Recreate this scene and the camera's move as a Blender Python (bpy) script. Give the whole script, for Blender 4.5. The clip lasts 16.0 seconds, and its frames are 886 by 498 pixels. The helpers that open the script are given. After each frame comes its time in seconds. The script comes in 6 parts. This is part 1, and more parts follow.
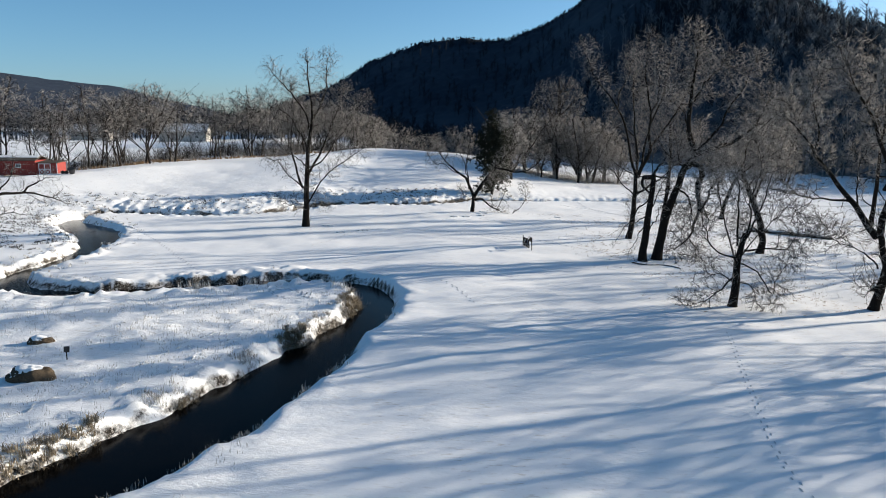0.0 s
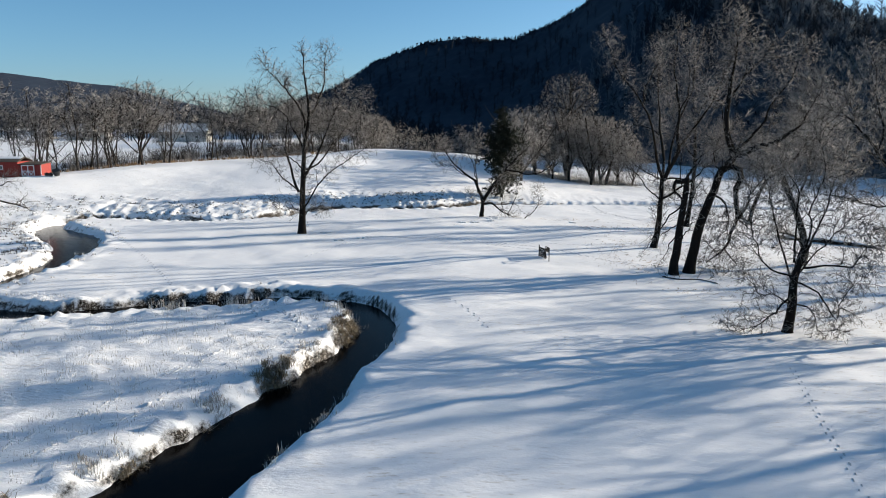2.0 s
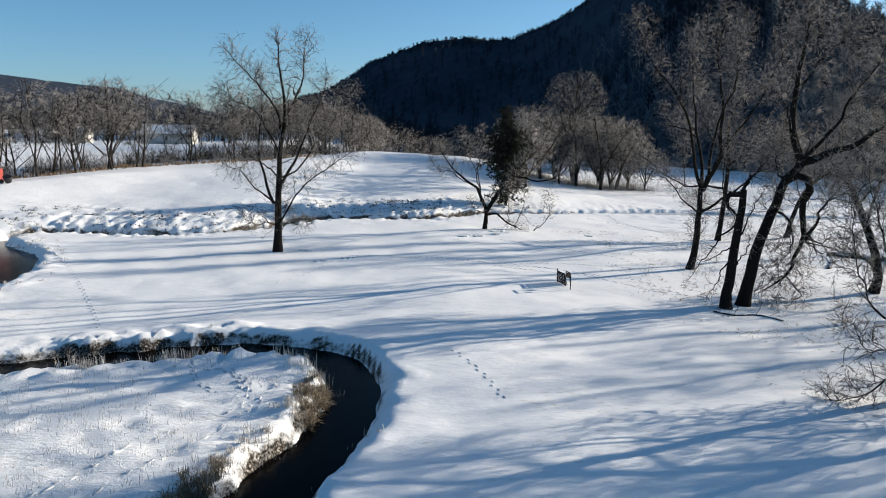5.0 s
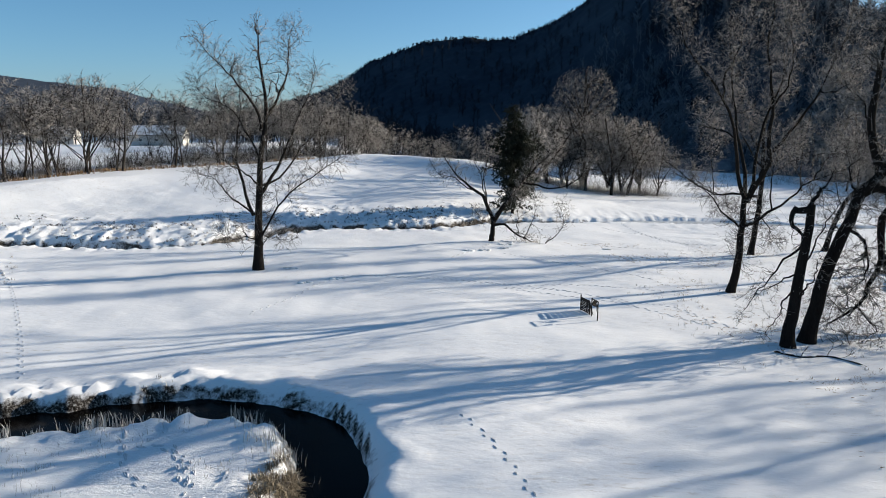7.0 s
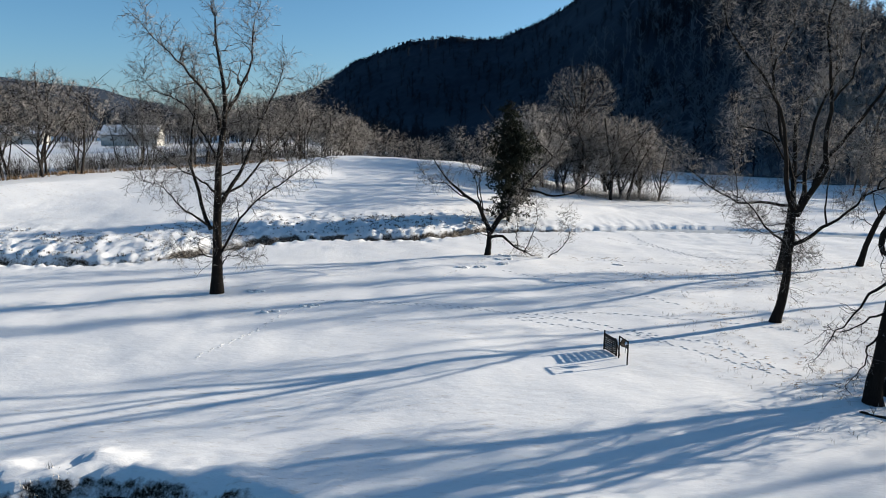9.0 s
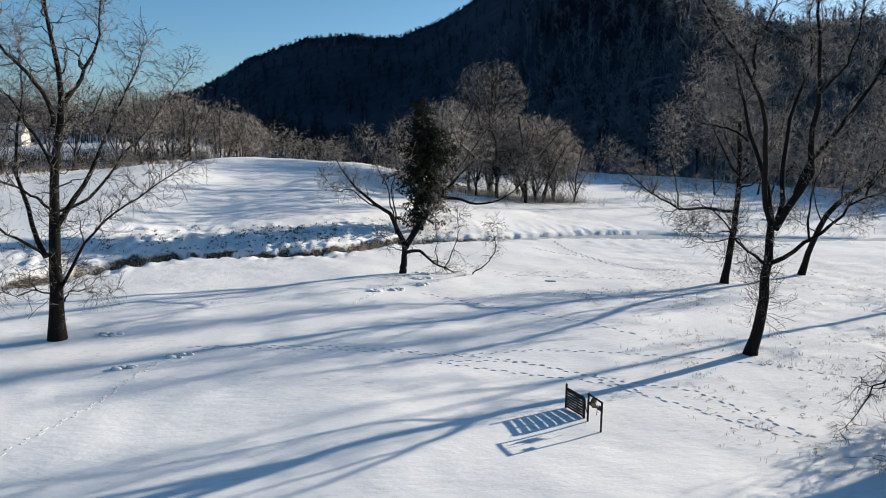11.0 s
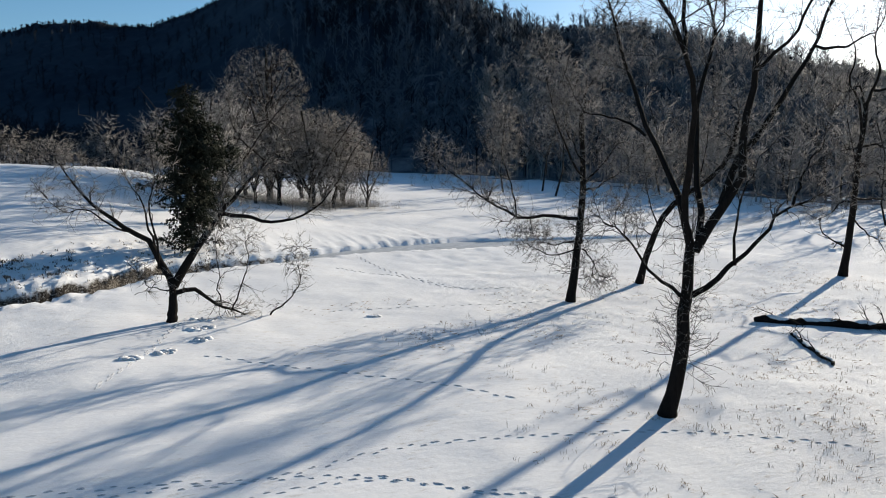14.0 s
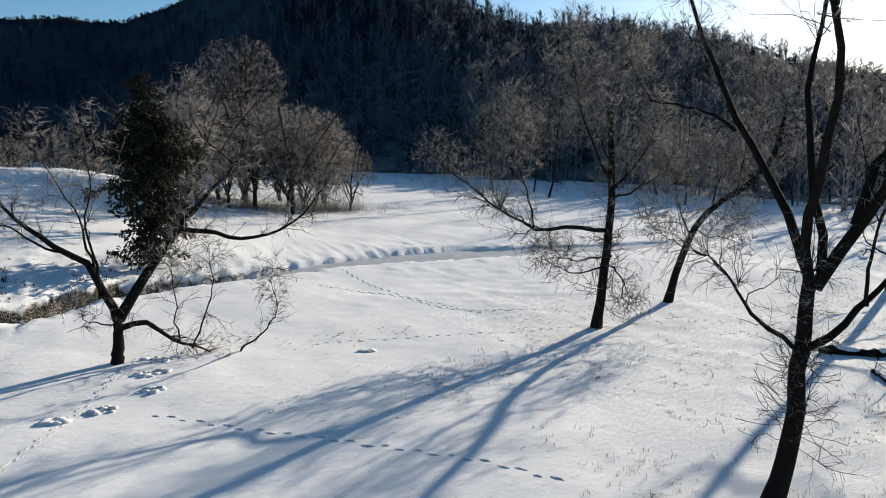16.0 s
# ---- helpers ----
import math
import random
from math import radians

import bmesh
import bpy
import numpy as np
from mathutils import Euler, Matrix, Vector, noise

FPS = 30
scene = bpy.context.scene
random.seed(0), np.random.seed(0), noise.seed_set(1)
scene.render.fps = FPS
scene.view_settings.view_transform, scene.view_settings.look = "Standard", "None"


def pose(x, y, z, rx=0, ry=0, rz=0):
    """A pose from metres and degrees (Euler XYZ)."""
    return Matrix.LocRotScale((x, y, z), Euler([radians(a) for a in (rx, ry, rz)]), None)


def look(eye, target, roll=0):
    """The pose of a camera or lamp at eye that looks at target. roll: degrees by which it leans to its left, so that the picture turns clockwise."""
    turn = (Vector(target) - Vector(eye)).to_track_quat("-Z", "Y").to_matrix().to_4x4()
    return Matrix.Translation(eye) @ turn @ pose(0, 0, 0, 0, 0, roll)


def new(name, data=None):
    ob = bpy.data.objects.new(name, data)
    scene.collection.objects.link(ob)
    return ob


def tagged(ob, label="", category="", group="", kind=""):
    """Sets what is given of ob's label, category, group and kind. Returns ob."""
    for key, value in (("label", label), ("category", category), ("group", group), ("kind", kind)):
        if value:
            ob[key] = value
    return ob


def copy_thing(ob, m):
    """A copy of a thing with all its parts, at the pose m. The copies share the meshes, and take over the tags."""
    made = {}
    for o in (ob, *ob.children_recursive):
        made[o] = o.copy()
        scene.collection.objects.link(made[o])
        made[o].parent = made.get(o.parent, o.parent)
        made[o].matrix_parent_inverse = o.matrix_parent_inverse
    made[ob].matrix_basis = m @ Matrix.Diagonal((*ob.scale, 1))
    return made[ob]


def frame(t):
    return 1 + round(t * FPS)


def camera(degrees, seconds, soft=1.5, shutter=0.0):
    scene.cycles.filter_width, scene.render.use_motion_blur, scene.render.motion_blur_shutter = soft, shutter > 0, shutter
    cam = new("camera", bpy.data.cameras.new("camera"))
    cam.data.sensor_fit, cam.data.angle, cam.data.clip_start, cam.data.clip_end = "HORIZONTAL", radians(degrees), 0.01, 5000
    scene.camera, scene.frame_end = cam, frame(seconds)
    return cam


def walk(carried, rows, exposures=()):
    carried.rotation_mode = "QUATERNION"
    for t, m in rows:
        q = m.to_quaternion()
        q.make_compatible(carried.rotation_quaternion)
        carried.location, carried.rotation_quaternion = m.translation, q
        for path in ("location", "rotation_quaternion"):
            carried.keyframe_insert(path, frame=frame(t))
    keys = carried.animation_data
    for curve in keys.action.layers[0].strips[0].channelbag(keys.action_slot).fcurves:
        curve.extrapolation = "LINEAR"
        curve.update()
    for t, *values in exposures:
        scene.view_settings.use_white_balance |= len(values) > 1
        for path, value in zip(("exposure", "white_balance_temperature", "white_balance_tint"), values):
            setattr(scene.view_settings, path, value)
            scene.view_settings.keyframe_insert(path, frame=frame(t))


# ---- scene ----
cam = camera(63.0, 16.0, soft=1.0)
METRES, EYE, TILT, LEAN, TURN = 73.87, 13.0, 0.0, 0.0, 0.0
ROWS = [
    (0.0, 0.0, 0.0, 0.0, 0.09, -9.66, -0.52),
    (0.5, -0.0011, 0.0246, -0.0007, 0.22, -9.65, -0.53),
    (1.0, -0.002, 0.0508, -0.0014, 0.42, -9.66, -0.5),
    (1.5, -0.0027, 0.0767, -0.002, 0.61, -9.65, -0.5),
    (2.0, -0.0033, 0.1024, -0.0028, 0.53, -9.64, -0.49),
    (2.5, -0.0039, 0.1288, -0.0034, 0.46, -9.63, -0.48),
    (3.0, -0.0045, 0.1559, -0.0039, 0.42, -9.62, -0.48),
    (3.5, -0.0049, 0.1838, -0.0041, 0.38, -9.6, -0.48),
    (4.0, -0.0056, 0.2125, -0.0043, 0.34, -9.58, -0.45),
    (6.5, -0.0108, 0.3648, -0.0034, 0.24, -9.48, -0.46),
    (7.0, -0.0123, 0.3967, -0.0034, 0.24, -9.46, -0.46),
    (7.5, -0.0138, 0.429, -0.0038, 0.23, -9.43, -0.5),
    (8.0, -0.0153, 0.4619, -0.0041, 0.15, -9.41, -0.54),
    (10.5, -0.0215, 0.6377, -0.0065, -5.89, -9.37, -0.65),
    (11.0, -0.0218, 0.6746, -0.0069, -8.62, -9.35, -0.65),
    (11.5, -0.0213, 0.7114, -0.0078, -11.28, -9.31, -0.63),
    (12.0, -0.0196, 0.7471, -0.0083, -14.78, -9.28, -0.59),
    (12.5, -0.0175, 0.7813, -0.0092, -18.6, -9.25, -0.57),
    (13.0, -0.0137, 0.8146, -0.0101, -23.15, -9.24, -0.52),
    (13.5, -0.01, 0.8468, -0.0106, -25.3, -9.27, -0.48),
    (14.0, -0.0038, 0.8777, -0.0114, -26.64, -9.29, -0.46),
    (14.5, 0.003, 0.908, -0.0123, -27.76, -9.3, -0.48),
    (15.0, 0.0115, 0.9371, -0.0133, -28.09, -9.32, -0.46),
    (15.5, 0.0206, 0.9655, -0.0135, -28.23, -9.36, -0.42),
    (16.0, 0.0303, 0.9933, -0.0137, -28.27, -9.38, -0.43),
]
walk(cam, [(t, pose(0, 0, EYE, TILT, LEAN, TURN) @ pose(METRES * x, METRES * y, METRES * z, 90 + pitch, roll, yaw)) for t, x, y, z, yaw, pitch, roll in ROWS],
     exposures=[(0.0, 0.9, 6030, 8), (8.0, 0.85, 5980, 8), (11.5, 0.78, 6060, 8), (14.5, 0.69, 6120, 8), (16.0, 0.69, 6140, 8)])

# ---- light ----
SUN_AZ, SUN_EL = 67.0, 14.3          # degrees right of ahead, above the horizon
TO_SUN = Vector((math.sin(radians(SUN_AZ)) * math.cos(radians(SUN_EL)), math.cos(radians(SUN_AZ)) * math.cos(radians(SUN_EL)), math.sin(radians(SUN_EL))))
world = bpy.data.worlds.new("winter_sky")
scene.world = world
world.use_nodes = True
wn = world.node_tree.nodes
sky = wn.new("ShaderNodeTexSky")
sky.sky_type, sky.sun_disc = "NISHITA", False
sky.sun_elevation, sky.sun_rotation = radians(SUN_EL), radians(SUN_AZ)
sky.altitude, sky.air_density, sky.dust_density, sky.ozone_density = 250, 0.75, 0.8, 3.2
tone = wn.new("ShaderNodeHueSaturation")
tone.inputs["Hue"].default_value, tone.inputs["Saturation"].default_value = 0.487, 1.04
world.node_tree.links.new(sky.outputs[0], tone.inputs["Color"])
world.node_tree.links.new(tone.outputs[0], wn["Background"].inputs[0])
wn["Background"].inputs[1].default_value = 0.076
sun_data = bpy.data.lights.new("sun", "SUN")
sun_data.energy, sun_data.angle, sun_data.color = 5.0, radians(0.55), (1.0, 0.85, 0.66)
sun = new("sun", sun_data)
sun.matrix_world = look(TO_SUN * 400, (0, 0, 0))


# ---- materials ----
def material(name, rough=0.8, metal=0.0):
    m = bpy.data.materials.new(name)
    m.use_nodes = True
    p = m.node_tree.nodes["Principled BSDF"]
    p.inputs["Roughness"].default_value, p.inputs["Metallic"].default_value = rough, metal
    p.inputs["Specular IOR Level"].default_value = 0.05 if rough > 0.72 else 0.4
    return m, m.node_tree.nodes, m.node_tree.links, p


def noise_node(n, l, scale, detail=4.0, rough=0.55, stretch=None, coords="Object"):
    t = n.new("ShaderNodeTexNoise")
    t.inputs["Scale"].default_value, t.inputs["Detail"].default_value, t.inputs["Roughness"].default_value = scale, detail, rough
    c = n.new("ShaderNodeTexCoord")
    if stretch:
        mp = n.new("ShaderNodeMapping")
        mp.inputs["Scale"].default_value = stretch[:3]
        mp.inputs["Rotation"].default_value = (0, 0, radians(stretch[3]) if len(stretch) > 3 else 0)
        l.new(c.outputs[coords], mp.inputs[0])
        l.new(mp.outputs[0], t.inputs["Vector"])
    else:
        l.new(c.outputs[coords], t.inputs["Vector"])
    return t


def ramp_node(n, l, source, stops):
    r = n.new("ShaderNodeValToRGB")
    while len(r.color_ramp.elements) < len(stops):
        r.color_ramp.elements.new(0.5)
    for e, (at, col) in zip(r.color_ramp.elements, stops):
        e.position, e.color = at, (*col, 1) if len(col) == 3 else col
    l.new(source, r.inputs[0])
    return r


def mix_node(n, l, fac, a, b):
    m = n.new("ShaderNodeMix")
    m.data_type = "RGBA"
    for value, socket in ((fac, m.inputs[0]), (a, m.inputs[6]), (b, m.inputs[7])):
        if isinstance(value, (int, float)):
            socket.default_value = value
        elif isinstance(value, tuple):
            socket.default_value = (*value, 1)
        else:
            l.new(value, socket)
    return m.outputs[2]


def bump_chain(n, l, p, layers):
    last = None
    for source, strength, distance in layers:
        b = n.new("ShaderNodeBump")
        b.inputs["Strength"].default_value, b.inputs["Distance"].default_value = strength, distance
        l.new(source, b.inputs["Height"])
        if last:
            l.new(last, b.inputs["Normal"])
        last = b.outputs[0]
    l.new(last, p.inputs["Normal"])


def two_tone(name, low, high, scale, rough=0.85, fine=None, stretch=None, bump=0.3, depth=0.02, metal=0.0):
    """A surface of two colours in coarse patches, with finer grain and relief."""
    m, n, l, p = material(name, rough, metal)
    a = noise_node(n, l, scale, 5, 0.6, stretch)
    b = noise_node(n, l, (fine or scale * 8), 3, 0.6, stretch)
    r = ramp_node(n, l, a.outputs[0], [(0.3, low), (0.7, high)])
    r2 = ramp_node(n, l, b.outputs[0], [(0.25, tuple(c * 0.6 for c in low)), (0.75, tuple(min(1, c * 1.25) for c in high))])
    l.new(mix_node(n, l, 0.45, r.outputs[0], r2.outputs[0]), p.inputs["Base Color"])
    bump_chain(n, l, p, [(b.outputs[0], bump, depth)])
    return m


def snow_material(name, weeds):
    """Wind-packed snow; weeds: how much dead grass shows through."""
    m, n, l, p = material(name, 0.9)
    big = noise_node(n, l, 0.12, 4, 0.55)
    mid = noise_node(n, l, 0.9, 5, 0.62, (0.75, 1.25, 1, 35))
    fine = noise_node(n, l, 9.0, 4, 0.65)
    patch = noise_node(n, l, 0.055, 3, 0.5)
    clean = ramp_node(n, l, big.outputs[0], [(0.3, (0.80, 0.81, 0.83)), (0.7, (0.88, 0.88, 0.88))])
    specks = noise_node(n, l, 3.2, 6, 0.72, (0.35, 1.5, 1, 12))
    mask = ramp_node(n, l, specks.outputs[0], [(0.56, (0, 0, 0)), (0.70, (1, 1, 1))])
    where = ramp_node(n, l, patch.outputs[0], [(0.40, (0.08, 0.08, 0.08)), (0.66, (1, 1, 1))])
    mul = n.new("ShaderNodeMath")
    mul.operation = "MULTIPLY"
    l.new(mask.outputs[0], mul.inputs[0])
    l.new(where.outputs[0], mul.inputs[1])
    mul2 = n.new("ShaderNodeMath")
    mul2.operation = "MULTIPLY"
    mul2.inputs[1].default_value = weeds
    l.new(mul.outputs[0], mul2.inputs[0])
    dirty = mix_node(n, l, mul2.outputs[0], clean.outputs[0], (0.36, 0.30, 0.22))
    # steep banks shed their snow and show straw and earth
    geo = n.new("ShaderNodeNewGeometry")
    sep = n.new("ShaderNodeSeparateXYZ")
    l.new(geo.outputs["Normal"], sep.inputs[0])
    ragged = noise_node(n, l, 2.6, 6, 0.75)
    add = n.new("ShaderNodeMath")
    add.operation = "MULTIPLY_ADD"
    add.inputs[1].default_value = 0.42
    l.new(ragged.outputs[0], add.inputs[0])
    l.new(sep.outputs[2], add.inputs[2])
    steep = ramp_node(n, l, add.outputs[0], [(0.82, (1, 1, 1)), (0.95, (0, 0, 0))])
    # the near-black stop paints shade of undercut gaps in among straw and earth
    straw = ramp_node(n, l, fine.outputs[0], [(0.40, (0.012, 0.010, 0.008)), (0.52, (0.07, 0.06, 0.05)), (0.62, (0.28, 0.26, 0.23)), (0.72, (0.74, 0.74, 0.73))])
    l.new(mix_node(n, l, steep.outputs[0], dirty, straw.outputs[0]), p.inputs["Base Color"])
    lumps = noise_node(n, l, 2.6, 4, 0.6, (0.6, 1.3, 1, 20))
    crust = noise_node(n, l, 5.0, 5, 0.7, (0.55, 1.5, 1, 18))
    at = n.new("ShaderNodeAttribute")
    at.attribute_name = "rough"
    broken = n.new("ShaderNodeMath")
    broken.operation = "MULTIPLY"
    l.new(crust.outputs[0], broken.inputs[0])
    l.new(at.outputs["Fac"], broken.inputs[1])
    bump_chain(n, l, p, [(mid.outputs[0], 0.28, 0.14), (lumps.outputs[0], 0.34, 0.05), (broken.outputs[0], 0.5, 0.14), (fine.outputs[0], 0.12, 0.02)])
    return m


def furred(m, share):
    """Hoarfrost lets light through: mixes a translucent lobe into a twig material."""
    n, l = m.node_tree.nodes, m.node_tree.links
    p = n["Principled BSDF"]
    t = n.new("ShaderNodeBsdfTranslucent")
    l.new(p.inputs["Base Color"].links[0].from_socket, t.inputs["Color"])
    mx = n.new("ShaderNodeMixShader")
    mx.inputs[0].default_value = share
    l.new(p.outputs[0], mx.inputs[1])
    l.new(t.outputs[0], mx.inputs[2])
    l.new(mx.outputs[0], n["Material Output"].inputs["Surface"])


SNOW = snow_material("packed_snow", 0.85)
CLEAN_SNOW = two_tone("fresh_snow", (0.80, 0.81, 0.83), (0.88, 0.88, 0.88), 2.0, 0.75, 14, bump=0.3, depth=0.02)
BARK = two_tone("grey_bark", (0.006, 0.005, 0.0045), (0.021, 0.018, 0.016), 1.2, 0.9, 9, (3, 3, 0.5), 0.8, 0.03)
RIMED_BARK = two_tone("rimed_bark", (0.022, 0.019, 0.017), (0.10, 0.093, 0.086), 1.5, 0.9, 8, None, 0.5, 0.01)
RIME = two_tone("rimed_twig", (0.12, 0.108, 0.098), (0.60, 0.58, 0.56), 0.7, 0.8, 6, None, 0.2, 0.01)
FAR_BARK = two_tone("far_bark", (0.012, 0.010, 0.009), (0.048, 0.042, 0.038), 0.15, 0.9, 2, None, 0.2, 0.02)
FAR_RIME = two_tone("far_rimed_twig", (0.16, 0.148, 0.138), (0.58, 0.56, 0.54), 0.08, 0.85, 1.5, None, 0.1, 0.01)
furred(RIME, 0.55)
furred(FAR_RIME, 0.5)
# aerial haze is put into the wood's blue tint
HAZE_WOODS = two_tone("hazy_bare_woods", (0.010, 0.014, 0.021), (0.022, 0.028, 0.037), 0.012, 0.95, 0.3, None, 0.1, 0.1)
# paler blue that stands in for haze over the hill's flank
HILL_HAZE = two_tone("haze_hill_wood", (0.05, 0.066, 0.085), (0.105, 0.125, 0.15), 0.02, 0.95, 0.4, None, 0.1, 0.1)
# distance haze is painted in as this blue-grey
HAZE_CANOPY = two_tone("haze_canopy", (0.026, 0.036, 0.056), (0.042, 0.054, 0.076), 0.006, 0.95, 0.05, None, 0.35, 8.0)
NEEDLES = two_tone("dark_needles", (0.010, 0.014, 0.010), (0.035, 0.038, 0.028), 1.2, 0.8, 12, None, 0.2, 0.01)
STRAW = two_tone("frosted_grass", (0.20, 0.165, 0.13), (0.68, 0.66, 0.63), 0.9, 0.85, 7, None, 0.2, 0.01)
BANK_STRAW = two_tone("bank_straw", (0.05, 0.038, 0.024), (0.40, 0.34, 0.25), 0.9, 0.9, 7, None, 0.2, 0.01)
BROWN_GRASS = two_tone("brown_grass", (0.14, 0.09, 0.05), (0.36, 0.25, 0.15), 0.6, 0.9, 5, None, 0.3, 0.02)
DARK_STALKS = two_tone("dark_stalks", (0.03, 0.026, 0.022), (0.13, 0.12, 0.11), 0.8, 0.9, 6, None, 0.2, 0.01)
EARTH = two_tone("bank_earth", (0.035, 0.028, 0.02), (0.11, 0.085, 0.06), 1.5, 0.95, 10, None, 0.6, 0.04)
OLD_WOOD = two_tone("weathered_wood", (0.013, 0.011, 0.010), (0.04, 0.035, 0.030), 3.0, 0.85, 20, (1, 1, 4), 0.4, 0.005)
DARK_METAL = two_tone("dark_metal", (0.02, 0.02, 0.022), (0.05, 0.05, 0.055), 6.0, 0.5, 30, None, 0.1, 0.002, 0.6)
RED_PAINT = two_tone("red_boards", (0.20, 0.022, 0.016), (0.28, 0.036, 0.026), 1.0, 0.7, 12, (6, 6, 0.4), 0.3, 0.01)
WHITE_PAINT = two_tone("white_paint", (0.70, 0.70, 0.69), (0.82, 0.82, 0.81), 2.0, 0.6, 15, None, 0.1, 0.003)
ROOFING = two_tone("dark_shingles", (0.05, 0.045, 0.04), (0.12, 0.105, 0.09), 1.0, 0.9, 8, (1, 6, 1), 0.5, 0.02)
BEIGE_WALL = two_tone("pale_siding", (0.42, 0.41, 0.39), (0.56, 0.55, 0.52), 0.5, 0.8, 5, (0.3, 0.3, 6), 0.3, 0.01)
GLASS_DARK = two_tone("window_glass", (0.02, 0.025, 0.03), (0.04, 0.045, 0.05), 1.0, 0.12, 4, None, 0.02, 0.002)


def hill_floor():
    """Leaf litter and brush tinted blue for haze, with snow lying between the trees, more of it low down."""
    m, n, l, p = material("hill_floor", 0.95)
    streak = noise_node(n, l, 0.09, 5, 0.7)
    broad = noise_node(n, l, 0.012, 3, 0.5)
    c = n.new("ShaderNodeTexCoord")
    sep = n.new("ShaderNodeSeparateXYZ")
    l.new(c.outputs["Object"], sep.inputs[0])
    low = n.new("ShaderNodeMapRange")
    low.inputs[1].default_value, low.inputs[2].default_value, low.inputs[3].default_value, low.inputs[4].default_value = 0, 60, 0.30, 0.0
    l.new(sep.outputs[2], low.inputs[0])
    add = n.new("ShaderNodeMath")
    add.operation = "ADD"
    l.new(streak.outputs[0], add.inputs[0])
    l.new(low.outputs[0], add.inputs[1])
    # snow between the trunks, its share raised in place of haze
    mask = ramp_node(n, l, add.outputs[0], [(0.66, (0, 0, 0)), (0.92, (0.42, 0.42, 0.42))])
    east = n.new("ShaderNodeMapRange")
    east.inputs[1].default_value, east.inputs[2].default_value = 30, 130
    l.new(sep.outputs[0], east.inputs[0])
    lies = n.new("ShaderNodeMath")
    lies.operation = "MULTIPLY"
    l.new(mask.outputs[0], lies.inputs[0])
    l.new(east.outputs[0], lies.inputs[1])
    # the litter's tone carries the blue of the haze
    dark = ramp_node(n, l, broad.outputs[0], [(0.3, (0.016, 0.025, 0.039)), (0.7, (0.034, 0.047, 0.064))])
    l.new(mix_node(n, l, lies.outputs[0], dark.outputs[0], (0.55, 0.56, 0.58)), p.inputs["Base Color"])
    bump_chain(n, l, p, [(streak.outputs[0], 0.05, 0.3)])
    return m


HILL_FLOOR = hill_floor()


def water_material():
    m, n, l, p = material("creek_water", 0.16)
    a = noise_node(n, l, 0.5, 3, 0.5)
    r = ramp_node(n, l, a.outputs[0], [(0.3, (0.0008, 0.001, 0.0012)), (0.7, (0.0022, 0.002, 0.002))])
    l.new(r.outputs[0], p.inputs["Base Color"])
    w = noise_node(n, l, 3.0, 3, 0.5)
    p.inputs["IOR"].default_value = 1.33
    p.inputs["Specular IOR Level"].default_value = 0.05
    bump_chain(n, l, p, [(w.outputs[0], 0.06, 0.02)])
    return m


WATER = water_material()
ICE = two_tone("grey_ice", (0.30, 0.32, 0.34), (0.62, 0.63, 0.64), 0.25, 0.45, 2.5, (0.5, 1.4, 1, 10), 0.1, 0.02)


# ---- mesh tools ----
def link_mesh(name, verts, faces, mat, parent=None, smooth=True, label=""):
    """One object from vertex and face arrays; faces: an (n, k) array or a list of such arrays."""
    me = bpy.data.meshes.new(name)
    groups = [np.asarray(f, np.int32) for f in (faces if isinstance(faces, list) else [faces]) if len(f)]
    verts = np.asarray(verts, np.float32)
    me.vertices.add(len(verts))
    me.vertices.foreach_set("co", verts.ravel())
    total = sum(f.size for f in groups)
    me.loops.add(total)
    me.loops.foreach_set("vertex_index", np.concatenate([f.ravel() for f in groups]))
    sizes = np.concatenate([np.full(len(f), f.shape[1], np.int32) for f in groups])
    me.polygons.add(len(sizes))
    me.polygons.foreach_set("loop_start", np.concatenate([[0], np.cumsum(sizes)[:-1]]).astype(np.int32))
    me.polygons.foreach_set("use_smooth", np.full(len(sizes), smooth))
    me.update(calc_edges=True)
    me.validate()
    me.materials.append(mat)
    ob = new(name, me)
    if parent:
        ob.parent = parent
    if label:
        ob["label"] = label
    return ob


def part(name, bm, mat, parent=None, label="", smooth=False):
    me = bpy.data.meshes.new(name)
    bm.normal_update()
    bm.to_mesh(me)
    bm.free()
    me.materials.append(mat)
    for f in me.polygons:
        f.use_smooth = smooth
    ob = new(name, me)
    if parent:
        ob.parent = parent
    if label:
        ob["label"] = label
    return ob


def box(bm, size, at=(0, 0, 0), turn=(0, 0, 0), bevel=0.01):
    """A box with softened edges, added to bm."""
    made = bmesh.ops.create_cube(bm, size=1.0, matrix=pose(*at, *turn) @ Matrix.Diagonal((*size, 1)))
    if bevel:
        edges = list({e for v in made["verts"] for e in v.link_edges})
        bmesh.ops.bevel(bm, geom=edges, offset=min(bevel, min(size) * 0.3), segments=1, affect="EDGES")
    return bm


def thing(name, at=(0, 0, 0), turn=0.0, **tags):
    e = new(name)
    e.empty_display_size = 0.2
    e.matrix_world = pose(*at, 0, 0, turn)
    return tagged(e, **tags)


def sstep(a, b, x):
    t = np.clip((x - a) / (b - a), 0, 1)
    return t * t * (3 - 2 * t)


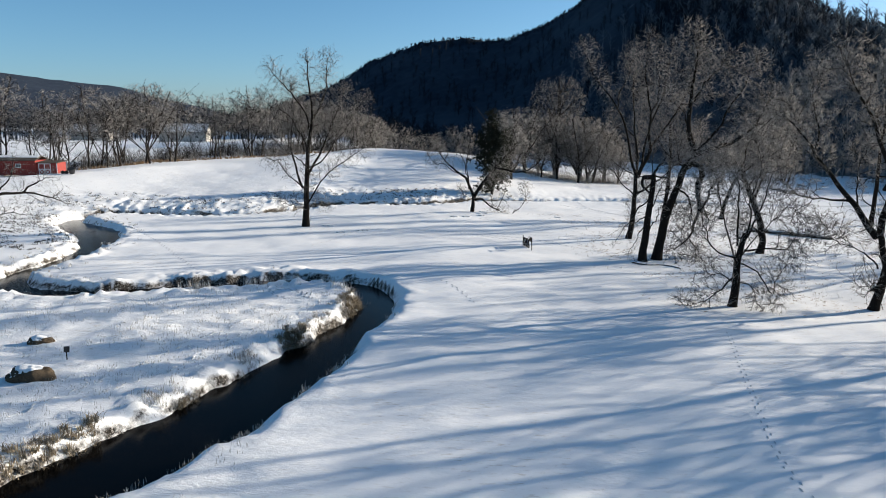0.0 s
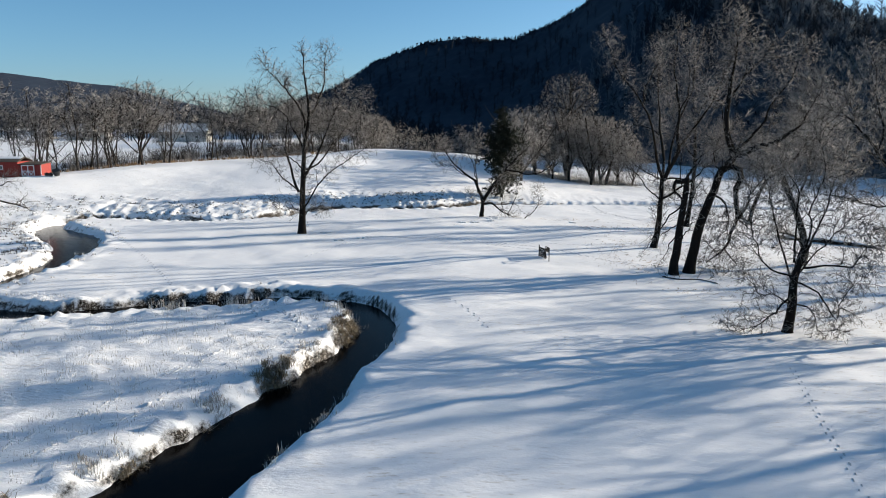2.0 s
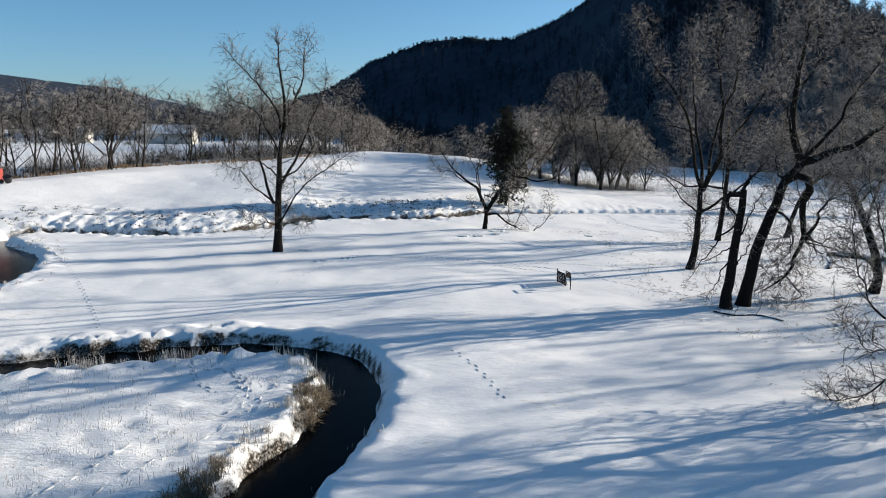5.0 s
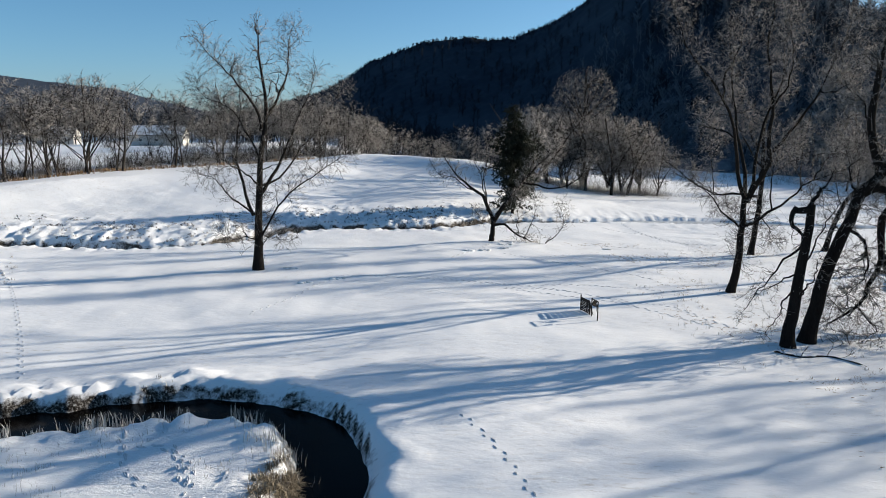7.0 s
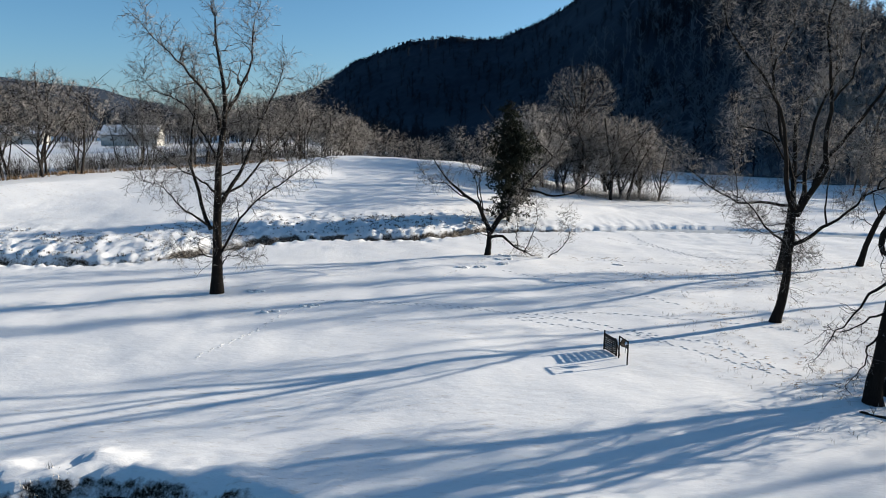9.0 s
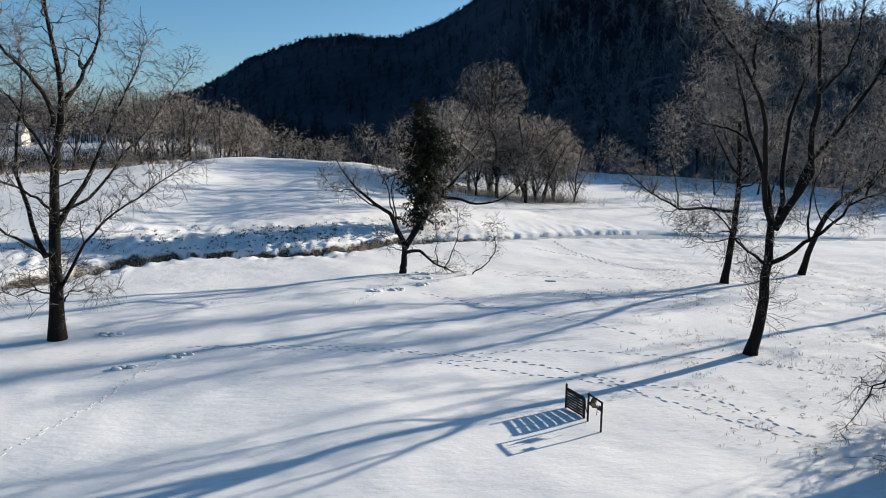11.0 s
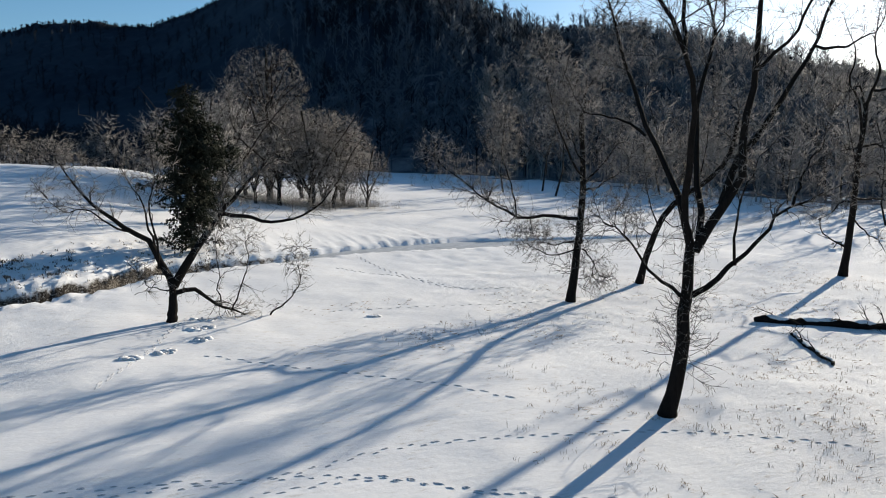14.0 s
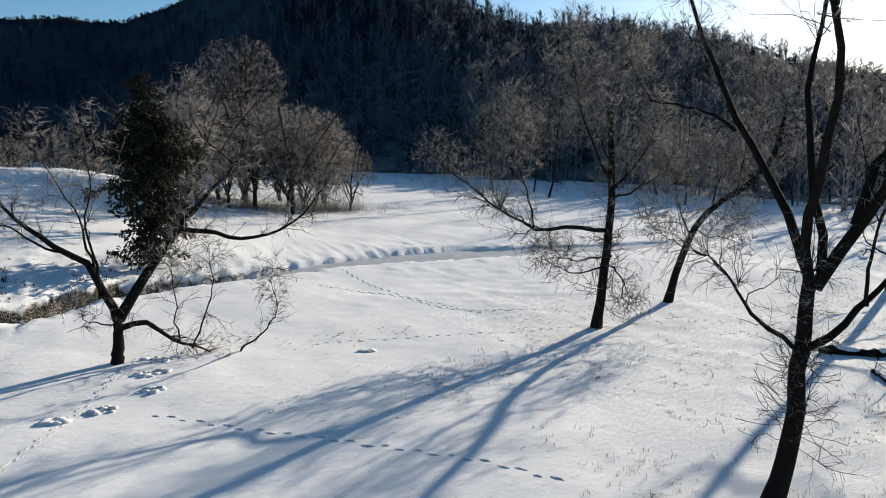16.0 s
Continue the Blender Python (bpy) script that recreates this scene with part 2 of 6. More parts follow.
def value_noise(x, y, seed=0):
    """Smooth noise on arrays, in -1..1."""
    xi, yi = np.floor(x).astype(np.int64), np.floor(y).astype(np.int64)
    xf, yf = x - xi, y - yi
    u, v = xf * xf * (3 - 2 * xf), yf * yf * (3 - 2 * yf)

    def h(a, b):
        k = (a * 374761393 + b * 668265263 + seed * 1442695041) & 0x7FFFFFFF
        k = ((k ^ (k >> 13)) * 1274126177) & 0x7FFFFFFF
        return ((k ^ (k >> 16)) & 0xFFFF) / 32767.5 - 1.0

    return (h(xi, yi) * (1 - u) + h(xi + 1, yi) * u) * (1 - v) + (h(xi, yi + 1) * (1 - u) + h(xi + 1, yi + 1) * u) * v


def fractal(x, y, seed=0, octaves=4):
    total, amp = np.zeros_like(x, dtype=float), 1.0
    for k in range(octaves):
        total += amp * value_noise(x * 2 ** k, y * 2 ** k, seed + k)
        amp *= 0.5
    return total


# ---- the lie of the land ----
# the creek's middle line and the water's width, from behind the camera round the meander to the far right
CREEK = [(-44, -18, 5.0), (-34, -4, 5.0), (-26, 8, 5.0), (-19, 18, 5.0), (-14.6, 25.7, 4.8), (-11.4, 31, 5.0), (-9.6, 36, 4.8), (-8.3, 40, 4.4),
         (-6.9, 45, 3.3), (-5.8, 49, 2.8), (-5.2, 52.5, 2.7), (-5.4, 56.5, 2.8), (-6.8, 60.0, 3.2), (-9.6, 61.5, 3.5), (-13.5, 62.0, 3.9),
         (-18, 60.8, 3.8), (-24, 58.5, 3.6), (-30, 56.8, 3.6), (-36.0, 58.9, 3.2), (-38.4, 64.6, 2.5), (-37.8, 71, 2.4), (-38.4, 77, 3.0), (-40.2, 83.4, 4.2),
         (-44.8, 91.2, 6.0), (-49.6, 97, 4.6), (-52.8, 102, 2.8), (-51.2, 106.2, 1.9), (-46, 108.3, 1.8), (-37.5, 107.9, 1.8), (-28.8, 110.4, 1.8), (-22, 118.6, 1.8), (-16, 124.6, 1.9),
         (-8, 124.6, 2.0), (-1, 126.4, 2.1), (5.5, 132.0, 2.2), (15, 135.4, 2.3), (26.5, 139.4, 3.2), (38.5, 139.6, 5.4), (47, 138.5, 5.0), (58, 137, 3.6), (72, 137, 3.0), (95, 146, 3.0), (130, 155, 3.0)]


def smooth_line(points, steps):
    p = np.array([points[0]] + list(points) + [points[-1]], float)
    out = []
    for i in range(1, len(p) - 2):
        for s in np.arange(steps) / steps:
            a, b, c, d = p[i - 1], p[i], p[i + 1], p[i + 2]
            out.append(0.5 * (2 * b + (c - a) * s + (2 * a - 5 * b + 4 * c - d) * s ** 2 + (3 * b - a - 3 * c + d) * s ** 3))
    out.append(p[-2])
    return np.array(out)


COURSE = smooth_line([(x, y, w - (0.12 if k < 13 else 0)) for k, (x, y, w) in enumerate(CREEK)], 8)
NORTH_FROM = 26 * 8                   # from here the creek runs along the foot of the field
WATER_Z = np.interp(COURSE[:, 0] + COURSE[:, 1] * 2, [110, 140, 180, 270, 284, 300, 320, 350, 420], [-0.86, -0.86, -1.35, -1.65, -1.6, -1.25, -1.45, -1.75, -2.0])


def creek_gap(x, y):
    """Distance from the water's edge (below 0 on the water), and the index of the nearest stretch."""
    best = np.full(x.shape, 1e9)
    which = np.zeros(x.shape, int)
    for i, (cx, cy, w) in enumerate(COURSE):
        d = np.hypot(x - cx, y - cy) - w / 2
        near = d < best
        best = np.where(near, d, best)
        which = np.where(near, i, which)
    return best, which


def eased(x, xs, ys, blur=14.0):
    """Linear steps with their corners rounded off over blur metres."""
    total = 0
    for k in range(-3, 4):
        total = total + np.interp(x + k * blur / 6, xs, ys)
    return total / 7


NORTH = COURSE[NORTH_FROM:]
NORTH = np.column_stack([np.maximum.accumulate(NORTH[:, 0]), NORTH[:, 1:]])


def ground_height(x, y):
    x, y = np.asarray(x, float), np.asarray(y, float)
    near = (x > -75) & (x < 140) & (y > -25) & (y < 160)
    gap, bed, mild = np.full(x.shape, 60.0), np.full(x.shape, -1.4), np.ones(x.shape)
    if near.any():
        gap[near], which = creek_gap(x[near], y[near])
        bed[near] = WATER_Z[which] - 0.45
        # the east bank of the near reach slopes gently under smooth snow
        mild[near] = np.where((which < 112) & (x[near] > COURSE[which, 0]), np.interp(which, [90, 110], [1.5, 1.0]), 1.0)
    z = -eased(x, [-60, 0, 20, 45, 70, 120, 200], [0, 0.05, 0.45, 0.95, 1.3, 1.7, 1.9]) - 0.25 * sstep(80, 110, y) + 0.13 * fractal(x / 8, y / 8, 3, 4) + 0.25 * value_noise(x / 30, y / 30, 9)
    # the swelling field north of the creek
    edge = eased(x, np.concatenate([[-160, -58], NORTH[:, 0]]), np.concatenate([[10, 102], NORTH[:, 1]]), 5.0)
    dn = y - edge
    reach = eased(x, [-90, -60, -30, 0], [24, 30, 52, 62])
    top = eased(x, [-90, -73, -60, -44, -33, -20, 2, 18, 34, 60], [3.0, 3.5, 4.5, 4.7, 5.7, 7.4, 5.9, 3.0, 0.9, 0.3], 9.0)
    rise = 0.6 * sstep(0.5, 6, dn) * np.clip((30 - x) / 20, 0, 1) + (top - 0.2) * (0.75 * np.clip(dn / reach, 0, 1) + 0.25 * sstep(0, 1, dn / reach))
    z = z + np.where(dn > 0, rise, 0)
    # beyond its crest the field falls away to the wood
    z = z - 9.0 * sstep(reach + 5, reach + 55, dn) * sstep(-36, -16, x) * sstep(40, 18, x)
    z = z + 3.2 * sstep(180, 262, y) * sstep(-36, -62, x)
    # the bed and banks
    gap = gap + (0.28 * value_noise(x / 1.6, y / 1.6, 71) + 0.2 * value_noise(x / 0.7, y / 0.7, 72)) * np.interp(mild, [1, 1.4], [1.0, 0.4])
    rough = 0.55 * (np.abs(fractal(x / 0.95, y / 0.95, 21, 3)) - 0.25) + 0.1 * value_noise(x / 0.45, y / 0.45, 5)
    shore = np.where(dn > 0, np.clip(1 - gap / 13, 0, 1), np.clip(1 - gap / 3.2, 0, 1))
    z = z + rough * shore * sstep(-0.2, 0.8, gap) * np.interp(mild, [1, 1.4], [1.0, 0.35]) * np.interp(x, [-2, 14], [1, 0.35])
    # drifted tussocks on the near flats
    tufted = np.maximum(sstep(-4, -12, x) * sstep(62, 54, y), sstep(24, 34, x) * sstep(56, 66, y) * 0.5)
    z = z + tufted * sstep(0.3, 2.0, gap) * (0.10 * fractal(x / 1.3, y / 0.75, 61, 3) + 0.12 * np.clip(value_noise(x / 0.9, y / 0.9, 64) - 0.35, 0, 1))
    bank = 0.75 + 0.35 * value_noise(x / 2.0, y / 2.0, 31) + 0.25 * value_noise(x / 0.8, y / 0.8, 33)
    bank = bank * mild
    return np.where(gap > bank, z, z + (bed - z) * (1 - sstep(-0.55, 1.0, gap / bank)))


def roughness_at(x, y):
    """How much stubble and broken crust lies on the snow: high on the western flats and the weedy eastern meadow."""
    west = sstep(-3, -9, x) * sstep(63, 58, y)
    east = sstep(17, 30, x) * sstep(52, 66, y) * sstep(128, 116, y)
    shore = sstep(100, 106, y) * sstep(150, 128, y) * sstep(6, -10, x)
    return np.clip(west + 0.75 * east + 0.8 * shore + 0.25 * value_noise(x / 6, y / 6, 83) * (east + west), 0, 1)


def ground_at(x, y):
    return float(ground_height(np.array([float(x)]), np.array([float(y)]))[0])


def spaced(edges, steps):
    out = [edges[0]]
    for (a, b), s in zip(zip(edges, edges[1:]), steps):
        k = max(1, round((b - a) / s))
        out += list(a + (b - a) * np.arange(1, k + 1) / k)
    return np.array(out)


def build_ground():
    xs = spaced([-3000, -600, -160, -75, -52, 40, 70, 160, 600, 3000], [300, 40, 5, 1.0, 0.38, 0.8, 4, 40, 300])
    ys = spaced([-3000, -600, -60, -22, 14, 68, 142, 200, 330, 700, 4000], [300, 40, 3, 0.7, 0.36, 0.56, 1.5, 5, 30, 300])
    gx, gy = np.meshgrid(xs, ys)
    z = ground_height(gx.ravel(), gy.ravel())
    v = np.column_stack([gx.ravel(), gy.ravel(), z])
    w = len(xs)
    i = (np.arange(len(ys) - 1)[:, None] * w + np.arange(w - 1)).ravel()
    ob = link_mesh("ground", v, np.column_stack([i, i + 1, i + w + 1, i + w]), SNOW)
    ob.data.attributes.new("rough", "FLOAT", "POINT").data.foreach_set("value", roughness_at(v[:, 0], v[:, 1]).astype(np.float32))
    return tagged(ob, "snow-covered meadow with dead grass showing through", "ground", kind="structure")


def build_water():
    t = np.gradient(COURSE[:, :2], axis=0)
    t /= np.linalg.norm(t, axis=1)[:, None]
    nrm = np.column_stack([-t[:, 1], t[:, 0]])
    half = (COURSE[:, 2] / 2 + 0.7)[:, None]
    a, b = COURSE[:, :2] + nrm * half, COURSE[:, :2] - nrm * half
    k = len(COURSE)
    v = np.vstack([np.column_stack([p, WATER_Z]) for p in (a, b)])
    i = np.arange(k - 1)
    return tagged(link_mesh("water", v, np.column_stack([i, i + k, i + k + 1, i + 1]), WATER), "narrow dark open creek winding between snowy banks", "creek", kind="structure")


def build_ice():
    """The wide slack reach lies under grey ice."""
    c, wz = COURSE[34 * 8:], WATER_Z[34 * 8:]
    t = np.gradient(c[:, :2], axis=0)
    t /= np.linalg.norm(t, axis=1)[:, None]
    nrm = np.column_stack([-t[:, 1], t[:, 0]])
    rows = [np.column_stack([c[:, :2] + nrm * (c[:, 2:] / 2 + 0.8) * s, wz + 0.05]) for s in (1, 0.33, -0.33, -1)]
    k = len(c)
    i = np.arange(k - 1)
    faces = np.vstack([np.column_stack([r * k + i, (r + 1) * k + i, (r + 1) * k + i + 1, r * k + i + 1]) for r in range(3)])
    return tagged(link_mesh("ice", np.vstack(rows), faces, ICE), "grey snow-dusted ice on the slack reach of creek", "ice", kind="structure")


build_ground()
build_water()
build_ice()


# ---- hills ----
# bearing from (0, 0), distance and height of the ridge, distance of the foot
RIDGE = [(-18, 960, 14, 520), (-13.2, 930, 27, 500), (-9.8, 900, 46, 480), (-7.2, 880, 68, 470), (-5.9, 870, 81, 460), (-1.6, 850, 101, 440), (1.4, 840, 105, 420),
         (4.9, 820, 103, 400), (7.4, 805, 114, 370), (9.6, 790, 131, 350), (13, 720, 146, 330), (18, 650, 142, 302), (23, 600, 120, 290), (27.4, 560, 88, 279),
         (30.5, 560, 78, 262), (36, 575, 78, 245), (41, 590, 73, 228), (47, 610, 60, 226), (54, 640, 43, 236), (64, 700, 28, 255), (80, 800, 22, 280)]
RB = np.array(RIDGE, float)


def hill_height(bearing, d):
    dr, hr, df = (np.interp(bearing, RB[:, 0], RB[:, k]) for k in (1, 2, 3))
    s = (d - df) / (dr - df)
    hr = hr + 3.5
    h = hr * np.where(s < 1, np.clip(s, 0, 1) ** 1.25, 1 - 0.25 * np.clip(s - 1, 0, 4) ** 1.5)
    x, y = d * np.sin(np.radians(bearing)), d * np.cos(np.radians(bearing))
    return h + np.clip(s, 0, 1) * (5 * fractal(x / 90, y / 90, 40, 3)) - 2.0 * (s <= 0.02), s


def build_hill():
    b = np.linspace(-18, 80, 460)
    s = np.concatenate([np.linspace(-0.05, 1.03, 110), np.linspace(1.06, 2.2, 12)])
    bb, ss = np.meshgrid(b, s)
    dr, df = np.interp(bb, RB[:, 0], RB[:, 1]), np.interp(bb, RB[:, 0], RB[:, 3])
    d = df + ss * (dr - df)
    h, k = hill_height(bb.ravel(), d.ravel())
    x, y = (d * np.sin(np.radians(bb))).ravel(), (d * np.cos(np.radians(bb))).ravel()
    # the crowns of the wood, closed to a rough canopy higher up
    h = h + sstep(0.1, 0.45, k) * (np.interp(bb.ravel(), [8, 16], [2.4, 0.4]) * (np.abs(fractal(x / 9, y / 9, 45, 2)) + 0.6 * value_noise(x / 4, y / 4, 47)))
    v = np.column_stack([(d * np.sin(np.radians(bb))).ravel(), (d * np.cos(np.radians(bb))).ravel(), h])
    w = len(b)
    i = (np.arange(len(s) - 1)[:, None] * w + np.arange(w - 1)).ravel()
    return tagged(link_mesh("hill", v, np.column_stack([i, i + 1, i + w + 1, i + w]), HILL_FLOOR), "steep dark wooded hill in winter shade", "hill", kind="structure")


def build_distant_hill():
    b = np.linspace(-60, -10, 70)
    s = np.linspace(0, 1, 14)
    top = np.interp(b, [-60, -45, -31, -27.7, -24, -22, -17.3, -10], [88, 118, 115, 104, 94, 76, 42, 8]) + 3 * fractal(b / 2, b * 0, 7, 3)
    bb, ss = np.meshgrid(b, s)
    d = 1000 + 800 * ss
    h = np.tile(top, (len(s), 1)) * ss ** 0.8
    v = np.column_stack([(d * np.sin(np.radians(bb))).ravel(), (d * np.cos(np.radians(bb))).ravel(), h.ravel()])
    w = len(b)
    i = (np.arange(len(s) - 1)[:, None] * w + np.arange(w - 1)).ravel()
    return tagged(link_mesh("distant_hill", v, np.column_stack([i, i + 1, i + w + 1, i + w]), HAZE_CANOPY), "long low wooded hill on the horizon", "hill", kind="structure")


build_hill()
build_distant_hill()


# ---- trees ----
def tubes(pts, rad, sides):
    """Tapered round limbs: pts (n, p, 3), rad (n, p). Returns vertices and quads."""
    n, p, _ = pts.shape
    tan = np.gradient(pts, axis=1)
    tan /= np.linalg.norm(tan, axis=2, keepdims=True) + 1e-9
    mean = pts[:, -1] - pts[:, 0]
    ref = np.where((np.abs(mean[:, 2]) > 0.8 * np.linalg.norm(mean, axis=1))[:, None], np.array([1.0, 0.13, 0]), np.array([0.1, 0.05, 1.0]))[:, None, :]
    u = np.cross(tan, np.broadcast_to(ref, tan.shape))
    u /= np.linalg.norm(u, axis=2, keepdims=True) + 1e-9
    w = np.cross(tan, u)
    a = np.arange(sides) * 2 * np.pi / sides
    ring = u[:, :, None, :] * np.cos(a)[:, None] + w[:, :, None, :] * np.sin(a)[:, None]
    v = (pts[:, :, None, :] + ring * rad[:, :, None, None]).reshape(-1, 3)
    base = (np.arange(n)[:, None, None] * p + np.arange(p - 1)[None, :, None]) * sides
    k = np.arange(sides)[None, None, :]
    k2 = (k + 1) % sides
    q = np.stack([base + k, base + k2, base + sides + k2, base + sides + k], axis=-1).reshape(-1, 4)
    return v, q


def spikes(pts, rad):
    """Fine twigs: slender three-sided points. pts (n, 2, 3), rad (n,)."""
    n = len(pts)
    ax = pts[:, 1] - pts[:, 0]
    u = np.cross(ax, np.where(np.abs(ax[:, 2:]) > 0.7 * np.linalg.norm(ax, axis=1, keepdims=True), [1.0, 0.2, 0], [0, 0.1, 1.0]))
    u /= np.linalg.norm(u, axis=1, keepdims=True) + 1e-9
    w = np.cross(ax, u)
    w /= np.linalg.norm(w, axis=1, keepdims=True) + 1e-9
    ring = [pts[:, 0] + (u * math.cos(a) + w * math.sin(a)) * rad[:, None] for a in (0, 2.094, 4.189)]
    v = np.stack(ring + [pts[:, 1]], axis=1).reshape(-1, 3)
    k = np.arange(n)[:, None] * 4
    f = np.concatenate([k + np.array([0, 1, 3]), k + np.array([1, 2, 3]), k + np.array([2, 0, 3])])
    return v, f


def resample(points, count):
    p = smooth_line(points, 6)
    s = np.concatenate([[0], np.cumsum(np.linalg.norm(np.diff(p, axis=0), axis=1))])
    at = np.linspace(0, s[-1], count)
    return np.column_stack([np.interp(at, s, p[:, k]) for k in range(3)])


def grow(rng, pts, rad, count, length, spread=(30, 65), up=0.25, wobble=0.12, p=4, frm=0.2, thick=0.6, out=None):
    """Side branches from every limb in pts (n, k, 3), in number by its length. length: (share of the parent's length, least, most)."""
    n, k, _ = pts.shape
    lens = np.linalg.norm(np.diff(pts, axis=1), axis=2).sum(1)
    owner = rng.choice(n, count, p=lens / lens.sum())
    s = frm + (0.99 - frm) * rng.random(count) ** 0.65
    f = s * (k - 1)
    i = np.minimum(f.astype(int), k - 2)
    t = (f - i)[:, None]
    a, b = pts[owner, i], pts[owner, i + 1]
    start = a + (b - a) * t
    tan = b - a
    tan /= np.linalg.norm(tan, axis=1, keepdims=True) + 1e-9
    r0 = (rad[owner, i] * (1 - t[:, 0]) + rad[owner, i + 1] * t[:, 0]) * thick
    side = rng.normal(size=(count, 3))
    side -= (side * tan).sum(1, keepdims=True) * tan
    side /= np.linalg.norm(side, axis=1, keepdims=True) + 1e-9
    ang = np.radians(rng.uniform(*spread, count))[:, None]
    d = tan * np.cos(ang) + side * np.sin(ang)
    ln = np.clip(lens[owner] * length[0] * (1.15 - 0.7 * s) * rng.uniform(0.6, 1.3, count), length[1], length[2])
    step = (ln / (p - 1))[:, None]
    line = [start]
    for _ in range(p - 1):
        d = d + rng.normal(scale=wobble, size=d.shape) + np.array([0, 0, up]) / (p - 1)
        d /= np.linalg.norm(d, axis=1, keepdims=True)
        line.append(line[-1] + d * step)
    taper = np.linspace(1, 0.3, p)[None, :]
    return np.stack(line, axis=1), np.maximum(r0, 0.012)[:, None] * taper


def crown_tips(rng, P, count, puff, frm, dome, hang):
    """Places for branch ends: round the outer run of the limbs, or within a rounded crown of (height, width, foot)."""
    if dome:
        height, width, foot = dome
        z = rng.uniform(-1, 1, count)
        az = rng.uniform(0, 2 * np.pi, count)
        r = rng.random(count) ** 0.42
        flat = np.sqrt(np.maximum(1 - z * z, 0)) * width / 2 * (1 + 0.16 * value_noise(az * 1.4 + height, z * 2.2 + width, 5))
        mid, half = (height + foot) / 2, (height - foot) / 2
        tall = half * (1 + 0.1 * value_noise(az * 1.1 + width, z * 0 + height, 6))
        return np.column_stack([np.cos(az) * flat * r, np.sin(az) * flat * r, mid + tall * z * r])
    n, k, _ = P.shape
    lens = np.linalg.norm(np.diff(P, axis=1), axis=2).sum(1)
    weight = lens ** 0.8 * np.where(np.arange(n) == 0, 0.5, 1.0)
    own = rng.choice(n, count, p=weight / weight.sum())
    s = (frm + (1.02 - frm) * rng.random(count) ** 0.75) * (k - 1)
    i = np.clip(s.astype(int), 0, k - 2)
    f = (s - i)[:, None]
    at = P[own, i] * (1 - f) + P[own, i + 1] * f
    run = P[own, i + 1] - P[own, i]
    run /= np.linalg.norm(run, axis=1, keepdims=True) + 1e-9
    d = rng.normal(size=(count, 3)) + 0.9 * run + np.array([0, 0, 0.45])
    d /= np.linalg.norm(d, axis=1, keepdims=True)
    size = puff * np.clip(0.45 + 0.1 * lens[own], 0.45, 1.1) * rng.random(count) ** 0.5
    return at + d * size[:, None] + np.array([0, 0, 0.25 * puff - hang]) * rng.random((count, 1))


def spread_to(rng, pts, rad, tips, segs, skip, most, lead=0.45, wobble=0.05, rise=0.0):
    """Branches that leave the wood pts (n, k, 3) at acute angles and bow over to the tips, at most so long. Returns lines and the radius of the wood at their foot."""
    k = pts.shape[1]
    fine = np.linspace(skip * (k - 1), k - 1, k + 1)
    i = np.minimum(fine.astype(int), k - 2)
    f = (fine - i)[None, :, None]
    node = (pts[:, i] * (1 - f) + pts[:, i + 1] * f).reshape(-1, 3)
    tan = pts[:, i + 1] - pts[:, i]
    tan = (tan / (np.linalg.norm(tan, axis=2, keepdims=True) + 1e-9)).reshape(-1, 3)
    r = (rad[:, i] * (1 - f[:, :, 0]) + rad[:, i + 1] * f[:, :, 0]).reshape(-1)
    best = np.zeros(len(tips), int)
    a, t = node.astype(np.float32), tan.astype(np.float32)
    a2, at = (a * a).sum(1), (a * t).sum(1)
    for c in range(0, len(tips), 1500):
        q = tips[c:c + 1500].astype(np.float32)
        d = np.sqrt(np.maximum((q * q).sum(1)[:, None] + a2[None] - 2 * q @ a.T, 1e-4))
        best[c:c + 1500] = np.argmin(d * 1.5 - 0.75 * (q @ t.T - at[None]), axis=1)
    p0 = node[best]
    ln = np.linalg.norm(tips - p0, axis=1, keepdims=True)
    cut = np.minimum(1.0, most * rng.uniform(0.7, 1.1, (len(tips), 1)) / np.maximum(ln, 0.01))
    p2, ln = p0 + (tips - p0) * cut, ln * cut
    p1 = p0 + tan[best] * ln * lead + np.array([0, 0, rise]) * ln + rng.normal(scale=0.12, size=p0.shape) * ln
    s = np.linspace(0, 1, segs)[None, :, None]
    line = p0[:, None] * (1 - s) ** 2 + 2 * p1[:, None] * s * (1 - s) + p2[:, None] * s ** 2
    if segs > 2:
        line[:, 1:-1] += rng.normal(scale=wobble, size=line[:, 1:-1].shape) * ln[:, None]
    return line, r[best], ln[:, 0]


